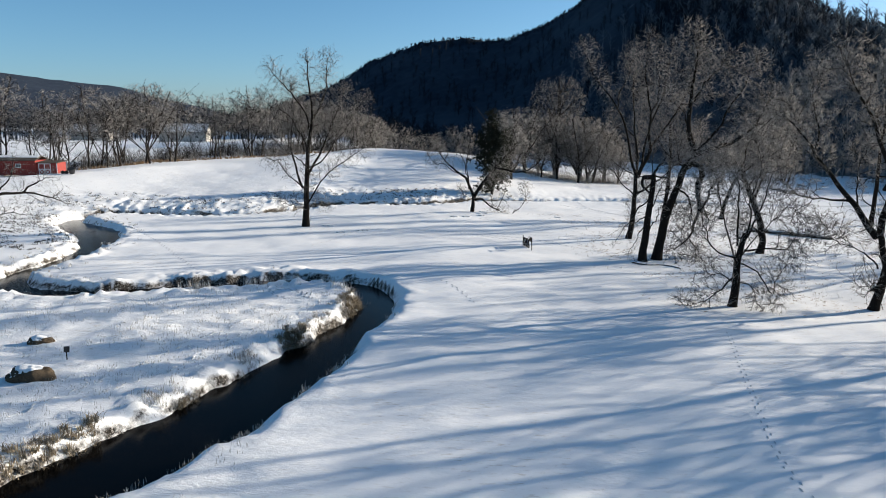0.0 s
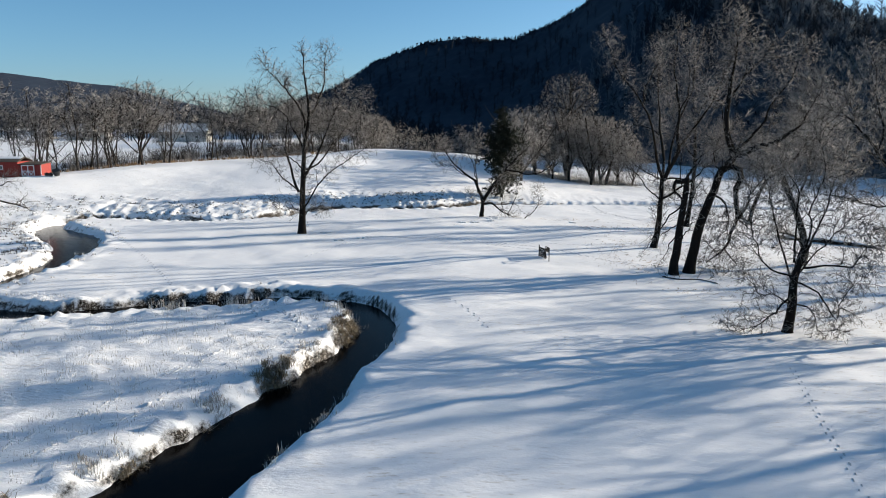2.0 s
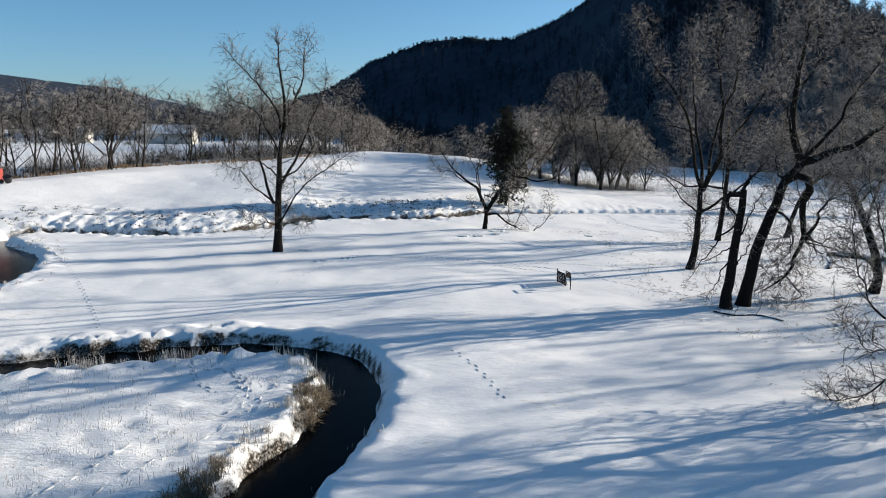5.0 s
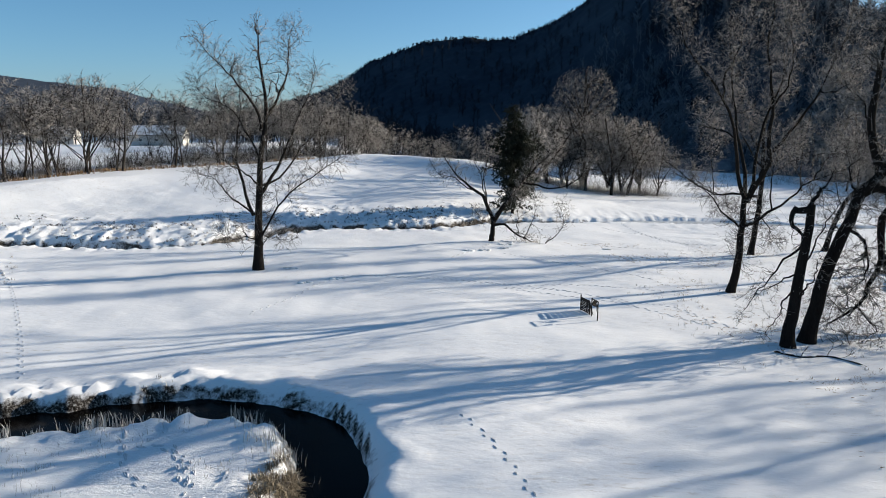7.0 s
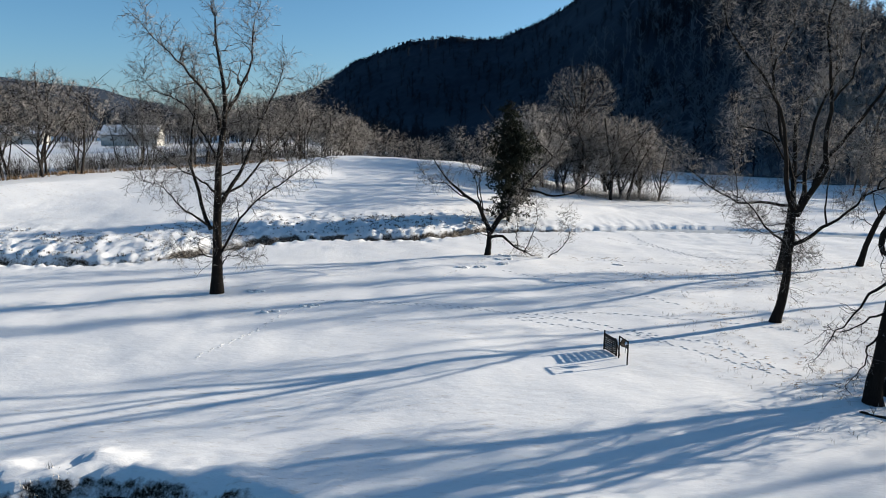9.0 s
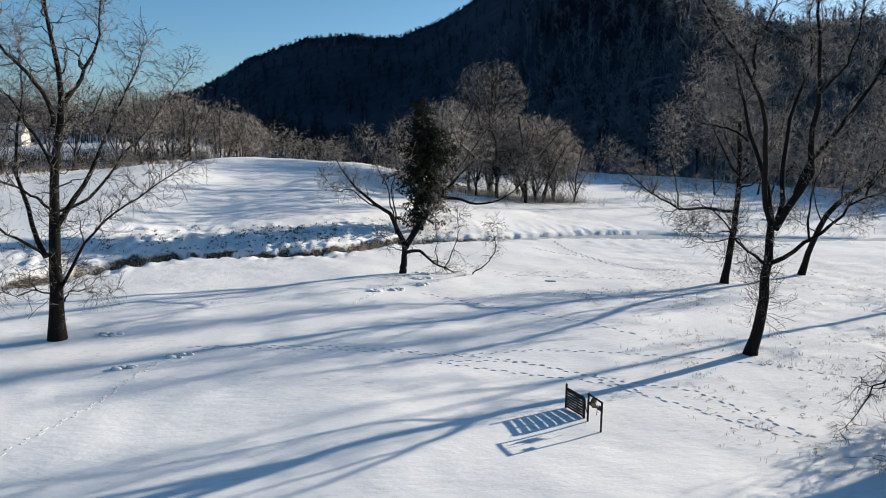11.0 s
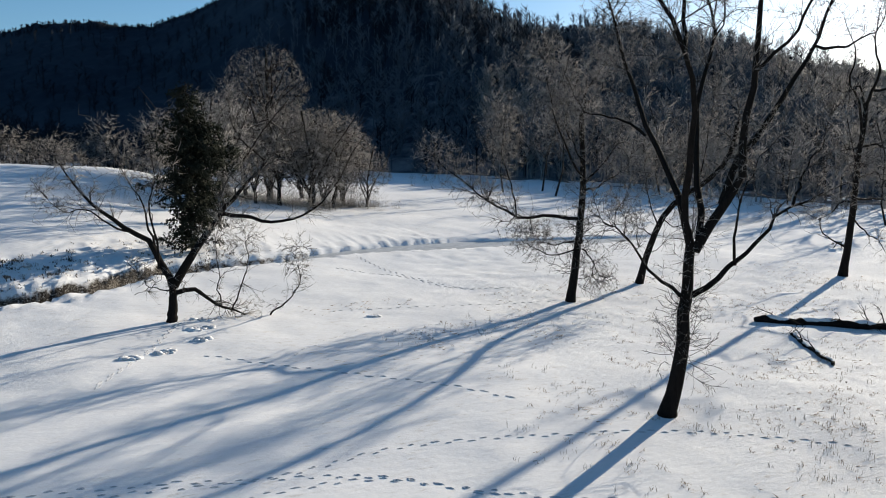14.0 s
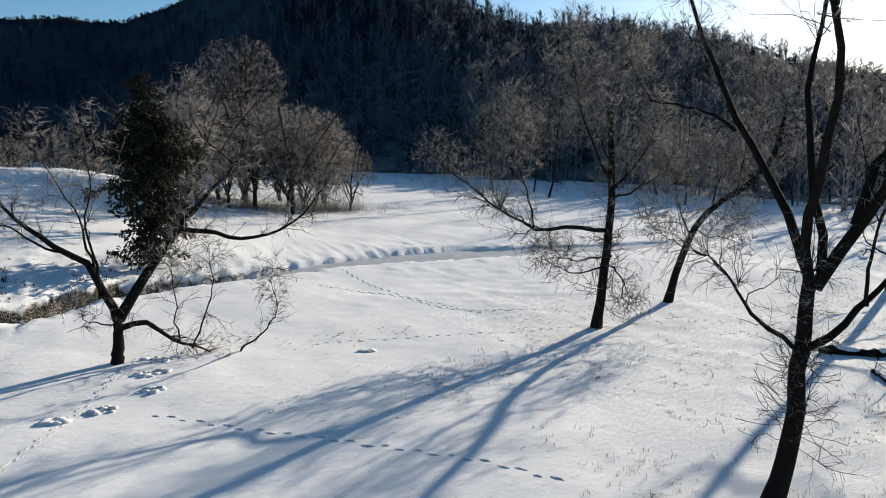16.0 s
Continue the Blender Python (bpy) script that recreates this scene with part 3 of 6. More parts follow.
def tree(name, at, facing, limbs, label, seed, boughs=70, sprays=700, twigs=5000, puff=1.7, frm=0.4, hang=0.0, group="", depth=0.55, far=False, whips=(0, 0.1, 0.4), dome=None, thick=1.0, fuzz=0.5):
    """A bare tree: limbs are (radius, [(across, up), ...]) seen along the bearing facing, the first being the trunk. Boughs, sprays and
    rimed twigs then fill the crown, each leaving the wood below it at an acute angle."""
    rng = np.random.default_rng(seed)
    x, y = at
    root = thing(name, (x, y, ground_at(x, y) - 0.06), 0, label=label, category="tree", group=group)
    fa = radians(facing)
    right, away = np.array([math.cos(fa), -math.sin(fa), 0]), np.array([math.sin(fa), math.cos(fa), 0])
    P, Rr = [], []
    for j, (r, line) in enumerate(limbs):
        r = r * (0.76 if j else 1.0)
        lean = 0 if j == 0 else rng.uniform(0.25, 1.0) * (1 if j % 2 else -1) * depth
        u0, v0 = line[0]
        # a side limb springs from the wood already there
        w0 = joints[np.argmin(np.hypot(joints[:, 0] - u0, joints[:, 1] - v0)), 2] if j else 0
        pts = []
        for u, v in line:
            w = lean * math.hypot(u - u0, v - v0) * (0.5 + 0.5 * abs(v - v0) / (math.hypot(u - u0, v - v0) + 0.01))
            pts.append(right * u + away * (w + w0) + np.array([0, 0, v]))
        if j == 0:
            pts[0] = pts[0] - np.array([0, 0, 0.3])
        c = resample(pts, 14)[::3 if far else 1]
        if far:
            c[-1] = pts[-1]
        wave = np.cumsum(rng.normal(scale=0.3 if far else 0.085 if j else 0.04, size=(len(c), 3)), axis=0)
        wave -= np.linspace(0, 1, len(c))[:, None] * wave[-1]
        c += wave
        end = 0.55 if (j == 0 and len(line) < 7) else 0.14
        rr = r * (1 - (1 - end) * np.linspace(0, 1, len(c)) ** 0.9)
        if j == 0:
            rr[0] *= 1.4
            rr[1] *= 1.1
        P.append(c)
        Rr.append(rr)
        here = np.column_stack([c @ right, c[:, 2], c @ away])
        here = np.column_stack([np.interp(np.linspace(0, 1, 60), np.linspace(0, 1, len(c)), here[:, k]) for k in range(3)])
        joints = here if j == 0 else np.vstack([joints, here])
        v, q = tubes(c[None], rr[None], 5 if far else 10 if r > 0.2 else 7)
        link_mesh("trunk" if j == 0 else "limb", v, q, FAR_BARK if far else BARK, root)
    P, Rr = np.array(P), np.array(Rr)
    skip = 0.3
    b_pts, b_r, b_len = spread_to(rng, P, Rr, crown_tips(rng, P, boughs, puff * 1.25, frm, dome, hang), 4 if far else 6, skip, 6.0, rise=0.06)
    b_rad = (np.minimum(b_r * 0.6, (0.012 + 0.012 * b_len) * thick))[:, None] * np.linspace(1, 0.3, b_pts.shape[1])
    if whips[0]:
        t = np.linspace(whips[1], whips[2], 40) * 13
        low = np.stack([np.interp(t, np.arange(14), P[0, :, k]) for k in range(3)], axis=1)[None]
        w_pts, w_rad = grow(rng, low, np.full((1, 40), 0.026), whips[0], (0.5, 0.7, 2.4), (45, 100), 0.3, 0.3, 6, 0.0, 0.42)
        b_pts, b_rad = np.concatenate([b_pts, w_pts]), np.concatenate([b_rad, w_rad])
    pick = np.linspace(0, P.shape[1] - 1, b_pts.shape[1]).round().astype(int)
    wood, wood_r = np.concatenate([P[:, pick], b_pts]), np.concatenate([Rr[:, pick], b_rad])
    c_pts, c_r, c_len = spread_to(rng, wood, wood_r, crown_tips(rng, P, sprays, puff * 1.1, frm, dome, hang), 2 if far else 4, 0.25, 2.6, rise=0.03)
    c_rad = (np.minimum(c_r * 0.6, (0.0065 + 0.005 * c_len) * thick))[:, None] * np.linspace(1, 0.35, c_pts.shape[1])
    if whips[0]:
        e_pts, e_rad = grow(rng, w_pts, w_rad, whips[0] * 5, (0.4, 0.3, 0.9), (25, 65), 0.1, 0.2, c_pts.shape[1], 0.2, 0.5)
        c_pts, c_rad = np.concatenate([c_pts, e_pts]), np.concatenate([c_rad, e_rad * 0.5])
    d_pts, _, _ = spread_to(rng, c_pts, c_rad, crown_tips(rng, P, twigs, puff, frm, dome, hang), 2, 0.15, 1.3)
    fine, _ = grow(rng, np.concatenate([d_pts, c_pts[:, [0, -1]]]), np.full((len(d_pts) + len(c_pts), 2), 0.01), int(twigs * fuzz), (0.5, 0.15, 0.5), (20, 60), 0.1, 0.1, 2, 0.15, 0.5)
    v1, q1 = tubes(b_pts, np.maximum(b_rad, 0.008 * thick), 3 if far else 5)
    v2, q2 = tubes(c_pts, np.maximum(c_rad, 0.004 * thick), 3)
    tagged(link_mesh("branchwork", np.vstack([v1, v2]), np.vstack([q1, q2 + len(v1)]), FAR_BARK if far else RIMED_BARK, root), kind="stuff")
    v3, q3 = spikes(np.concatenate([d_pts, fine]), np.concatenate([np.full(len(d_pts), 0.0068), np.full(len(fine), 0.0048)]) * thick)
    tagged(link_mesh("crown", v3, q3, FAR_RIME if far else RIME, root, label="fine twigs furred with hoarfrost"), kind="stuff")
    return root


# bearing-wise pictures of the limbs: place, bearing, and (radius, [(across, up), ...])
TALL = (-18.3, 95.3, -20, [
    (0.44, [(0.0, 0.0), (0.2, 4.2), (0.3, 7.0), (0.5, 10.4), (1.0, 12.6), (1.3, 14.4), (1.1, 17.0), (0.7, 18.9), (0.7, 21.1)]),
    (0.22, [(-0.1, 5.2), (-0.8, 7.9), (-1.2, 10.4), (-1.1, 12.8), (-0.9, 15.7), (-0.8, 17.8)]),
    (0.2, [(0.7, 12.8), (0.4, 14.4), (-0.8, 16.3), (-2.2, 17.7), (-3.2, 18.8), (-4.1, 19.6)]),
    (0.24, [(0.5, 7.1), (2.4, 10.3), (3.9, 13.2), (5.4, 16.0), (6.1, 17.6)]),
    (0.15, [(0.3, 3.1), (1.0, 4.5), (2.0, 6.3), (4.3, 8.4), (6.1, 9.9), (7.6, 10.8)]),
    (0.2, [(1.3, 14.2), (2.7, 16.4), (3.5, 18.5), (4.0, 20.7), (4.2, 22.1)]),
    (0.14, [(0.1, 5.2), (-1.2, 6.0), (-2.2, 6.9), (-3.5, 8.4), (-4.7, 9.1)]),
    (0.15, [(0.4, 7.9), (2.8, 9.1), (4.6, 11.6), (6.5, 13.4), (7.8, 15.3), (8.8, 16.5)]),
    (0.12, [(0.4, 7.9), (-0.7, 9.0), (-2.2, 9.9), (-3.4, 11.1), (-4.6, 12.1)]),
    (0.08, [(0.1, 2.8), (-1.0, 3.2), (-2.2, 2.8), (-3.0, 3.4)]),
    (0.08, [(0.2, 2.4), (0.8, 3.1), (1.9, 3.1), (2.8, 2.7)]),
    (0.13, [(0.5, 10.4), (-0.3, 12.5), (-1.1, 14.3), (-2.2, 15.0), (-3.6, 15.7), (-4.6, 16.6)]),
])
SPREAD = (4.5, 113.8, 5, [
    (0.37, [(0.0, 0.0), (0.2, 1.4), (0.3, 2.5)]),
    (0.41, [(0.3, 2.4), (1.8, 4.7), (3.6, 7.0), (4.8, 8.4), (7.2, 10.9)]),
    (0.21, [(3.7, 6.9), (6.9, 6.5), (8.9, 7.0), (10.2, 8.1), (11.0, 9.3)]),
    (0.33, [(0.2, 2.5), (-0.6, 4.3), (-1.3, 5.5), (-2.3, 6.1), (-4.1, 7.5), (-5.5, 9.4), (-6.1, 10.3)]),
    (0.1, [(-2.3, 6.1), (-4.3, 7.5), (-5.8, 7.5), (-6.6, 8.3)]),
    (0.12, [(-0.7, 4.6), (-1.9, 8.2), (-2.5, 10.0), (-3.3, 11.6)]),
    (0.12, [(-0.5, 3.7), (-0.9, 7.8), (-0.5, 9.6), (-0.7, 11.8)]),
    (0.25, [(0.2, 1.8), (0.7, 1.9), (2.0, 1.9), (3.2, 0.7), (5.2, -0.3)]),
    (0.07, [(3.1, 0.8), (3.1, 2.8), (2.8, 4.7), (3.2, 6.0)]),
    (0.08, [(3.9, 0.3), (4.9, 2.8), (5.0, 4.7), (5.0, 6.2)]),
    (0.09, [(6.3, -0.5), (7.8, 1.4), (8.3, 2.4), (8.1, 3.9)]),
    (0.09, [(6.6, 10.4), (5.6, 11.5), (4.7, 12.9), (4.5, 14.4)]),
    (0.07, [(0.0, 2.2), (-0.9, 2.2), (-1.7, 3.4)]),
])
VASE = (22.72, 88.15, 43, [
    (0.37, [(0.0, 0.0), (0.3, 1.3), (0.55, 2.7), (0.62, 4.4), (0.7, 6.2), (0.7, 8.0)]),
    (0.24, [(0.75, 7.6), (-0.4, 10.5), (-1.5, 12.4), (-2.3, 14.3), (-2.9, 16.2), (-3.4, 17.8), (-3.9, 19.3), (-4.5, 21.4)]),
    (0.24, [(0.75, 7.9), (0.4, 10.5), (0.4, 13.2), (-0.1, 15.7), (-1.2, 17.8), (-2.2, 19.4), (-2.9, 21.8)]),
    (0.21, [(0.9, 7.9), (1.0, 9.4), (0.7, 12.6), (0.9, 14.3), (1.5, 17.2), (0.8, 19.5), (0.9, 22.8)]),
    (0.29, [(0.9, 7.7), (2.4, 10.7), (2.5, 13.2), (2.7, 15.7), (2.6, 18.2), (2.5, 19.5), (2.9, 22.6)]),
    (0.22, [(1.8, 9.6), (3.6, 13.4), (5.1, 16.1), (5.5, 17.6), (6.3, 19.5), (6.6, 21.2)]),
    (0.10, [(5.1, 16.1), (6.1, 16.2), (7.2, 16.8), (7.6, 17.6)]),
    (0.19, [(0.9, 5.6), (2.4, 6.7), (3.7, 7.9), (5.0, 9.4), (7.3, 10.5)]),
    (0.10, [(2.5, 6.8), (2.6, 9.2), (3.0, 10.8), (3.5, 12.1)]),
    (0.09, [(5.0, 9.4), (5.5, 11.1), (6.5, 13.4)]),
    (0.13, [(0.6, 5.4), (-0.8, 6.5), (-2.0, 8.4), (-3.1, 9.0)]),
    (0.12, [(-0.1, 15.7), (0.0, 17.6), (0.6, 19.4), (0.3, 21.6)]),
    (0.11, [(2.7, 15.0), (4.1, 16.4), (4.6, 18.3), (4.4, 20.4)]),
    (0.10, [(-1.5, 12.4), (-2.9, 13.3), (-4.4, 13.6), (-5.0, 14.6)]),
])
REACH = (33.5, 109.8, 41, [
    (0.334, [(0.0, 0.0), (0.6, 4.5), (0.8, 9.1), (0.6, 12.0), (0.4, 14.4)]),
    (0.141, [(0.4, 14.0), (0.6, 15.1), (1.0, 16.8), (1.8, 18.0)]),
    (0.211, [(0.7, 6.5), (-1.9, 6.9), (-3.9, 6.6), (-6.5, 8.2), (-9.9, 10.9)]),
    (0.106, [(-4.1, 6.6), (-5.2, 10.7), (-5.8, 13.2), (-6.4, 14.4)]),
    (0.141, [(0.7, 9.4), (-0.4, 11.5), (-1.7, 15.2), (-2.1, 17.9)]),
    (0.141, [(0.8, 9.2), (2.5, 11.1), (3.3, 13.5)]),
    (0.114, [(0.8, 8.8), (2.8, 9.8), (3.9, 10.7)]),
    (0.088, [(0.7, 4.2), (1.4, 3.4), (1.5, 2.0), (2.3, 1.4)]),
    (0.106, [(0.7, 10.8), (-0.5, 12.9), (-1.0, 15.1)]),
    (0.106, [(0.7, 4.9), (-1.7, 4.4), (-3.0, 5.1)]),
    (0.088, [(0.5, 4.1), (-0.9, 3.7), (-2.6, 4.0), (-3.9, 5.1)]),
])
LEAN = (43.8, 113.5, 46, [
    (0.302, [(0.0, 0.0), (1.2, 4.4), (2.6, 7.1), (5.2, 9.2), (6.8, 11.4), (7.3, 14.3)]),
    (0.101, [(1.4, 4.9), (0.4, 8.5), (-0.2, 11.6)]),
    (0.101, [(2.9, 7.4), (3.3, 9.3), (3.4, 11.4)]),
    (0.094, [(4.3, 8.6), (5.2, 12.2), (5.3, 16.3)]),
    (0.072, [(1.2, 4.4), (-0.8, 5.7), (-1.7, 6.5)]),
    (0.072, [(1.7, 5.8), (4.1, 5.5), (4.8, 6.8)]),
])
FAR = (64.5, 108.3, 57, [
    (0.36, [(0.0, 0.0), (0.2, 3.1), (0.4, 7.4), (0.4, 11.0), (0.5, 14.7), (0.5, 16.3)]),
    (0.2, [(0.6, 15.6), (-0.2, 17.8), (-1.7, 17.1), (-3.4, 18.8)]),
    (0.22, [(0.5, 15.8), (1.0, 17.3), (1.3, 19.3), (0.7, 21.9), (1.0, 24.6)]),
    (0.18, [(1.0, 17.3), (2.4, 18.1), (3.6, 19.9)]),
    (0.16, [(0.4, 12.5), (-0.7, 12.4), (-1.4, 13.2)]),
    (0.16, [(0.4, 12.3), (1.5, 12.4), (2.7, 12.0), (3.9, 12.4)]),
    (0.2, [(0.5, 13.0), (-0.1, 15.9), (-1.1, 18.2), (-0.7, 20.6), (-1.8, 23.5)]),
    (0.17, [(0.5, 7.4), (1.5, 7.4), (2.7, 7.4), (3.9, 7.8)]),
    (0.13, [(0.4, 7.1), (-0.9, 7.3), (-2.1, 5.7), (-3.4, 5.4)]),
    (0.13, [(0.1, 2.8), (-1.5, 3.5), (-2.6, 5.0), (-3.7, 5.6)]),
    (0.12, [(0.3, 5.6), (1.5, 4.5), (2.4, 3.8), (3.3, 2.6)]),
    (0.12, [(0.4, 9.1), (1.7, 10.1), (2.6, 9.2), (3.6, 9.7)]),
])
ARCH = (22.1, 73.9, 20, [
    (0.5, [(0.0, 0.0), (0.4, 2.3), (1.1, 5.3), (2.2, 9.4), (2.9, 10.2), (3.4, 11.1)]),
    (0.46, [(2.3, 9.7), (3.4, 10.1), (4.1, 9.1), (3.6, 8.1), (4.0, 5.4), (3.0, 2.5), (1.7, 0.9)]),
    (0.42, [(3.3, 10.8), (2.6, 13.0), (2.7, 16.6), (2.8, 20.4), (2.6, 21.5)]),
    (0.42, [(3.3, 11.0), (5.1, 11.7), (7.0, 12.5), (8.4, 13.9), (9.4, 15.7)]),
    (0.2, [(3.5, 11.4), (5.0, 13.3), (5.9, 15.0), (7.1, 17.1), (7.7, 18.9)]),
    (0.12, [(2.2, 9.5), (1.7, 11.1), (1.3, 12.2)]),
    (0.2, [(3.9, 5.3), (4.9, 7.5), (6.1, 9.5)]),
    (0.16, [(1.7, 7.3), (3.3, 5.4), (2.6, 3.6)]),
    (0.13, [(2.7, 16.1), (3.6, 17.7), (5.0, 19.3)]),
    (0.1, [(2.6, 13.3), (1.2, 15.8), (0.7, 16.1)]),
    (0.08, [(3.0, 2.5), (3.6, 1.6), (4.2, 0.8), (2.9, -0.2)]),
])
SNAG = (20.4, 72.6, 19, [
    (0.42, [(0.0, 0.0), (0.1, 2.5), (0.3, 5.4), (0.5, 7.7), (0.6, 8.9)]),
    (0.3, [(0.5, 8.5), (-0.2, 8.4), (-0.55, 7.8), (0.1, 6.9), (0.3, 6.1)]),
    (0.11, [(0.2, 6.2), (-1.0, 4.6), (-1.9, 3.2), (-2.8, 2.0)]),
    (0.09, [(0.1, 4.7), (-1.1, 4.2), (-2.2, 3.5)]),
    (0.08, [(0.1, 3.6), (-0.8, 2.1), (-1.4, 0.9)]),
    (0.2, [(0.6, 8.6), (1.0, 9.4), (1.7, 10.9)]),
    (0.09, [(0.4, 5.4), (1.1, 6.6), (1.6, 8.4), (2.0, 9.4)]),
    (0.09, [(0.2, 3.2), (0.9, 4.4), (1.3, 5.9)]),
])
CURVY = (22.4, 54.3, 22, [
    (0.36, [(0.0, 0.0), (0.1, 1.6), (0.0, 3.2), (0.2, 4.7), (0.5, 5.8)]),
    (0.112, [(0.1, 2.9), (-1.0, 6.7), (-1.9, 9.7), (-2.9, 10.9)]),
    (0.112, [(0.2, 4.7), (0.2, 7.8), (-0.3, 10.2), (-1.3, 11.2)]),
    (0.112, [(0.4, 4.5), (2.0, 4.8), (3.1, 4.7), (4.1, 6.0), (5.0, 5.8)]),
    (0.112, [(0.0, 2.6), (-0.8, 1.5), (-2.0, 0.4), (-3.4, 0.2)]),
    (0.120, [(0.4, 5.2), (1.3, 7.3), (2.2, 10.1), (2.4, 11.3)]),
    (0.096, [(0.2, 3.4), (1.7, 2.8), (2.7, 1.3), (3.2, 3.4), (3.8, 4.0)]),
    (0.096, [(0.1, 3.7), (-1.5, 4.6), (-2.7, 7.1), (-3.0, 8.9)]),
    (0.096, [(0.4, 5.5), (0.7, 8.8), (1.0, 11.0), (0.7, 12.5)]),
    (0.080, [(0.3, 4.2), (2.3, 6.4), (3.5, 7.9), (4.0, 7.0)]),
    (0.080, [(0.0, 2.0), (1.3, 1.7), (1.8, 0.5), (2.7, 0.8)]),
    (0.080, [(0.0, 1.9), (-0.9, 2.6), (-1.9, 2.5), (-2.9, 3.5)]),
])
FORK = (33.7, 55.0, 31, [
    (0.4, [(0.0, 0.0), (0.3, 1.7), (0.5, 3.0), (0.1, 4.8), (-0.1, 6.1)]),
    (0.36, [(-0.1, 5.8), (-2.0, 8.3), (-3.6, 10.0), (-5.4, 12.5), (-6.7, 13.8), (-7.9, 14.9)]),
    (0.36, [(0.0, 6.1), (0.0, 9.6), (-1.0, 13.4), (-2.3, 16.3), (-3.2, 18.3)]),
    (0.1, [(0.0, 3.5), (-1.2, 4.4), (-2.9, 5.0), (-3.9, 5.5)]),
    (0.14, [(-2.4, 8.5), (-3.9, 8.5), (-5.8, 8.6), (-7.3, 9.6)]),
    (0.12, [(-5.4, 12.4), (-5.4, 14.1), (-6.0, 16.4), (-5.8, 17.7)]),
    (0.2, [(-0.2, 9.6), (0.8, 12.6), (1.1, 15.8), (0.7, 18.2)]),
    (0.12, [(-1.5, 7.8), (-1.9, 9.8), (-1.9, 11.6)]),
    (0.12, [(0.4, 3.5), (1.3, 5.4), (2.4, 7.0)]),
    (0.26, [(0.4, 2.2), (0.0, 1.8), (-0.5, 1.8)]),
])
TILTED = (35.0, 79.0, 28, [
    (0.4, [(0.0, 0.0), (0.4, 1.7), (-0.4, 4.5), (-1.2, 6.7), (-2.4, 9.0), (-4.0, 10.7)]),
    (0.18, [(-0.9, 5.8), (-0.3, 8.6), (0.8, 11.8), (1.1, 14.5)]),
    (0.14, [(-2.3, 8.9), (-2.2, 11.1), (-1.5, 13.0)]),
    (0.2, [(0.3, 1.7), (-1.2, 2.8), (-2.4, 3.1)]),
    (0.13, [(-2.9, 9.5), (-4.1, 9.8), (-5.2, 9.4)]),
    (0.15, [(-1.6, 7.3), (-0.1, 9.3), (1.8, 10.0)]),
])

tree("cottonwood_tree", TALL[:2], TALL[2], TALL[3], "tall bare cottonwood with frosted twigs standing in snow", 11, 240, 3200, 15000, 1.9, 0.3, thick=1.8, whips=(80, 0.1, 0.4))
tree("willow_tree", SPREAD[:2], SPREAD[2], SPREAD[3], "low spreading bare willow with a broken limb on the snow", 12, 70, 800, 8000, 1.7, 0.45, thick=1.9)
tree("cottonwood_tree", VASE[:2], VASE[2], VASE[3], "tall vase-shaped bare tree with a curved dark trunk", 13, 160, 2300, 14000, 1.9, 0.5, thick=1.35, whips=(90, 0.28, 0.72))
tree("willow_tree", REACH[:2], REACH[2], REACH[3], "bare tree with one long limb reaching sideways", 14, 130, 1700, 16000, 2.1, 0.35, thick=2.0, whips=(70, 0.1, 0.45))
tree("willow_tree", LEAN[:2], LEAN[2], LEAN[3], "bare leaning tree with frosted twigs", 15, 90, 1100, 11000, 2.2, 0.35, thick=2.1)
tree("cottonwood_tree", FAR[:2], FAR[2], FAR[3], "bare upright tree standing beside a fallen log", 16, 70, 520, 3200, 1.5, 0.45, thick=1.6)
tree("willow_tree", ARCH[:2], ARCH[2], ARCH[3], "big leaning bare willow with an arched broken limb", 17, 120, 1800, 16000, 2.3, 0.45, thick=2.2, depth=0.3)
tree("dead_tree", SNAG[:2], SNAG[2], SNAG[3], "broken-topped dead trunk with hanging shreds", 18, 70, 300, 1100, 0.9, 0.3, thick=1.6, hang=0.7, depth=0.3)
tree("willow_tree", CURVY[:2], CURVY[2], CURVY[3], "small crooked bare willow with a dense twiggy crown", 19, 150, 1700, 17000, 1.7, 0.3, thick=2.0)
tree("willow_tree", FORK[:2], FORK[2], FORK[3], "forked bare tree with long reaching limbs", 20, 110, 1300, 12000, 2.4, 0.45, thick=2.5)
tree("willow_tree", TILTED[:2], TILTED[2], TILTED[3], "bare leaning willow with frosted twigs", 22, 90, 1100, 10000, 2.3, 0.4, thick=2.2)


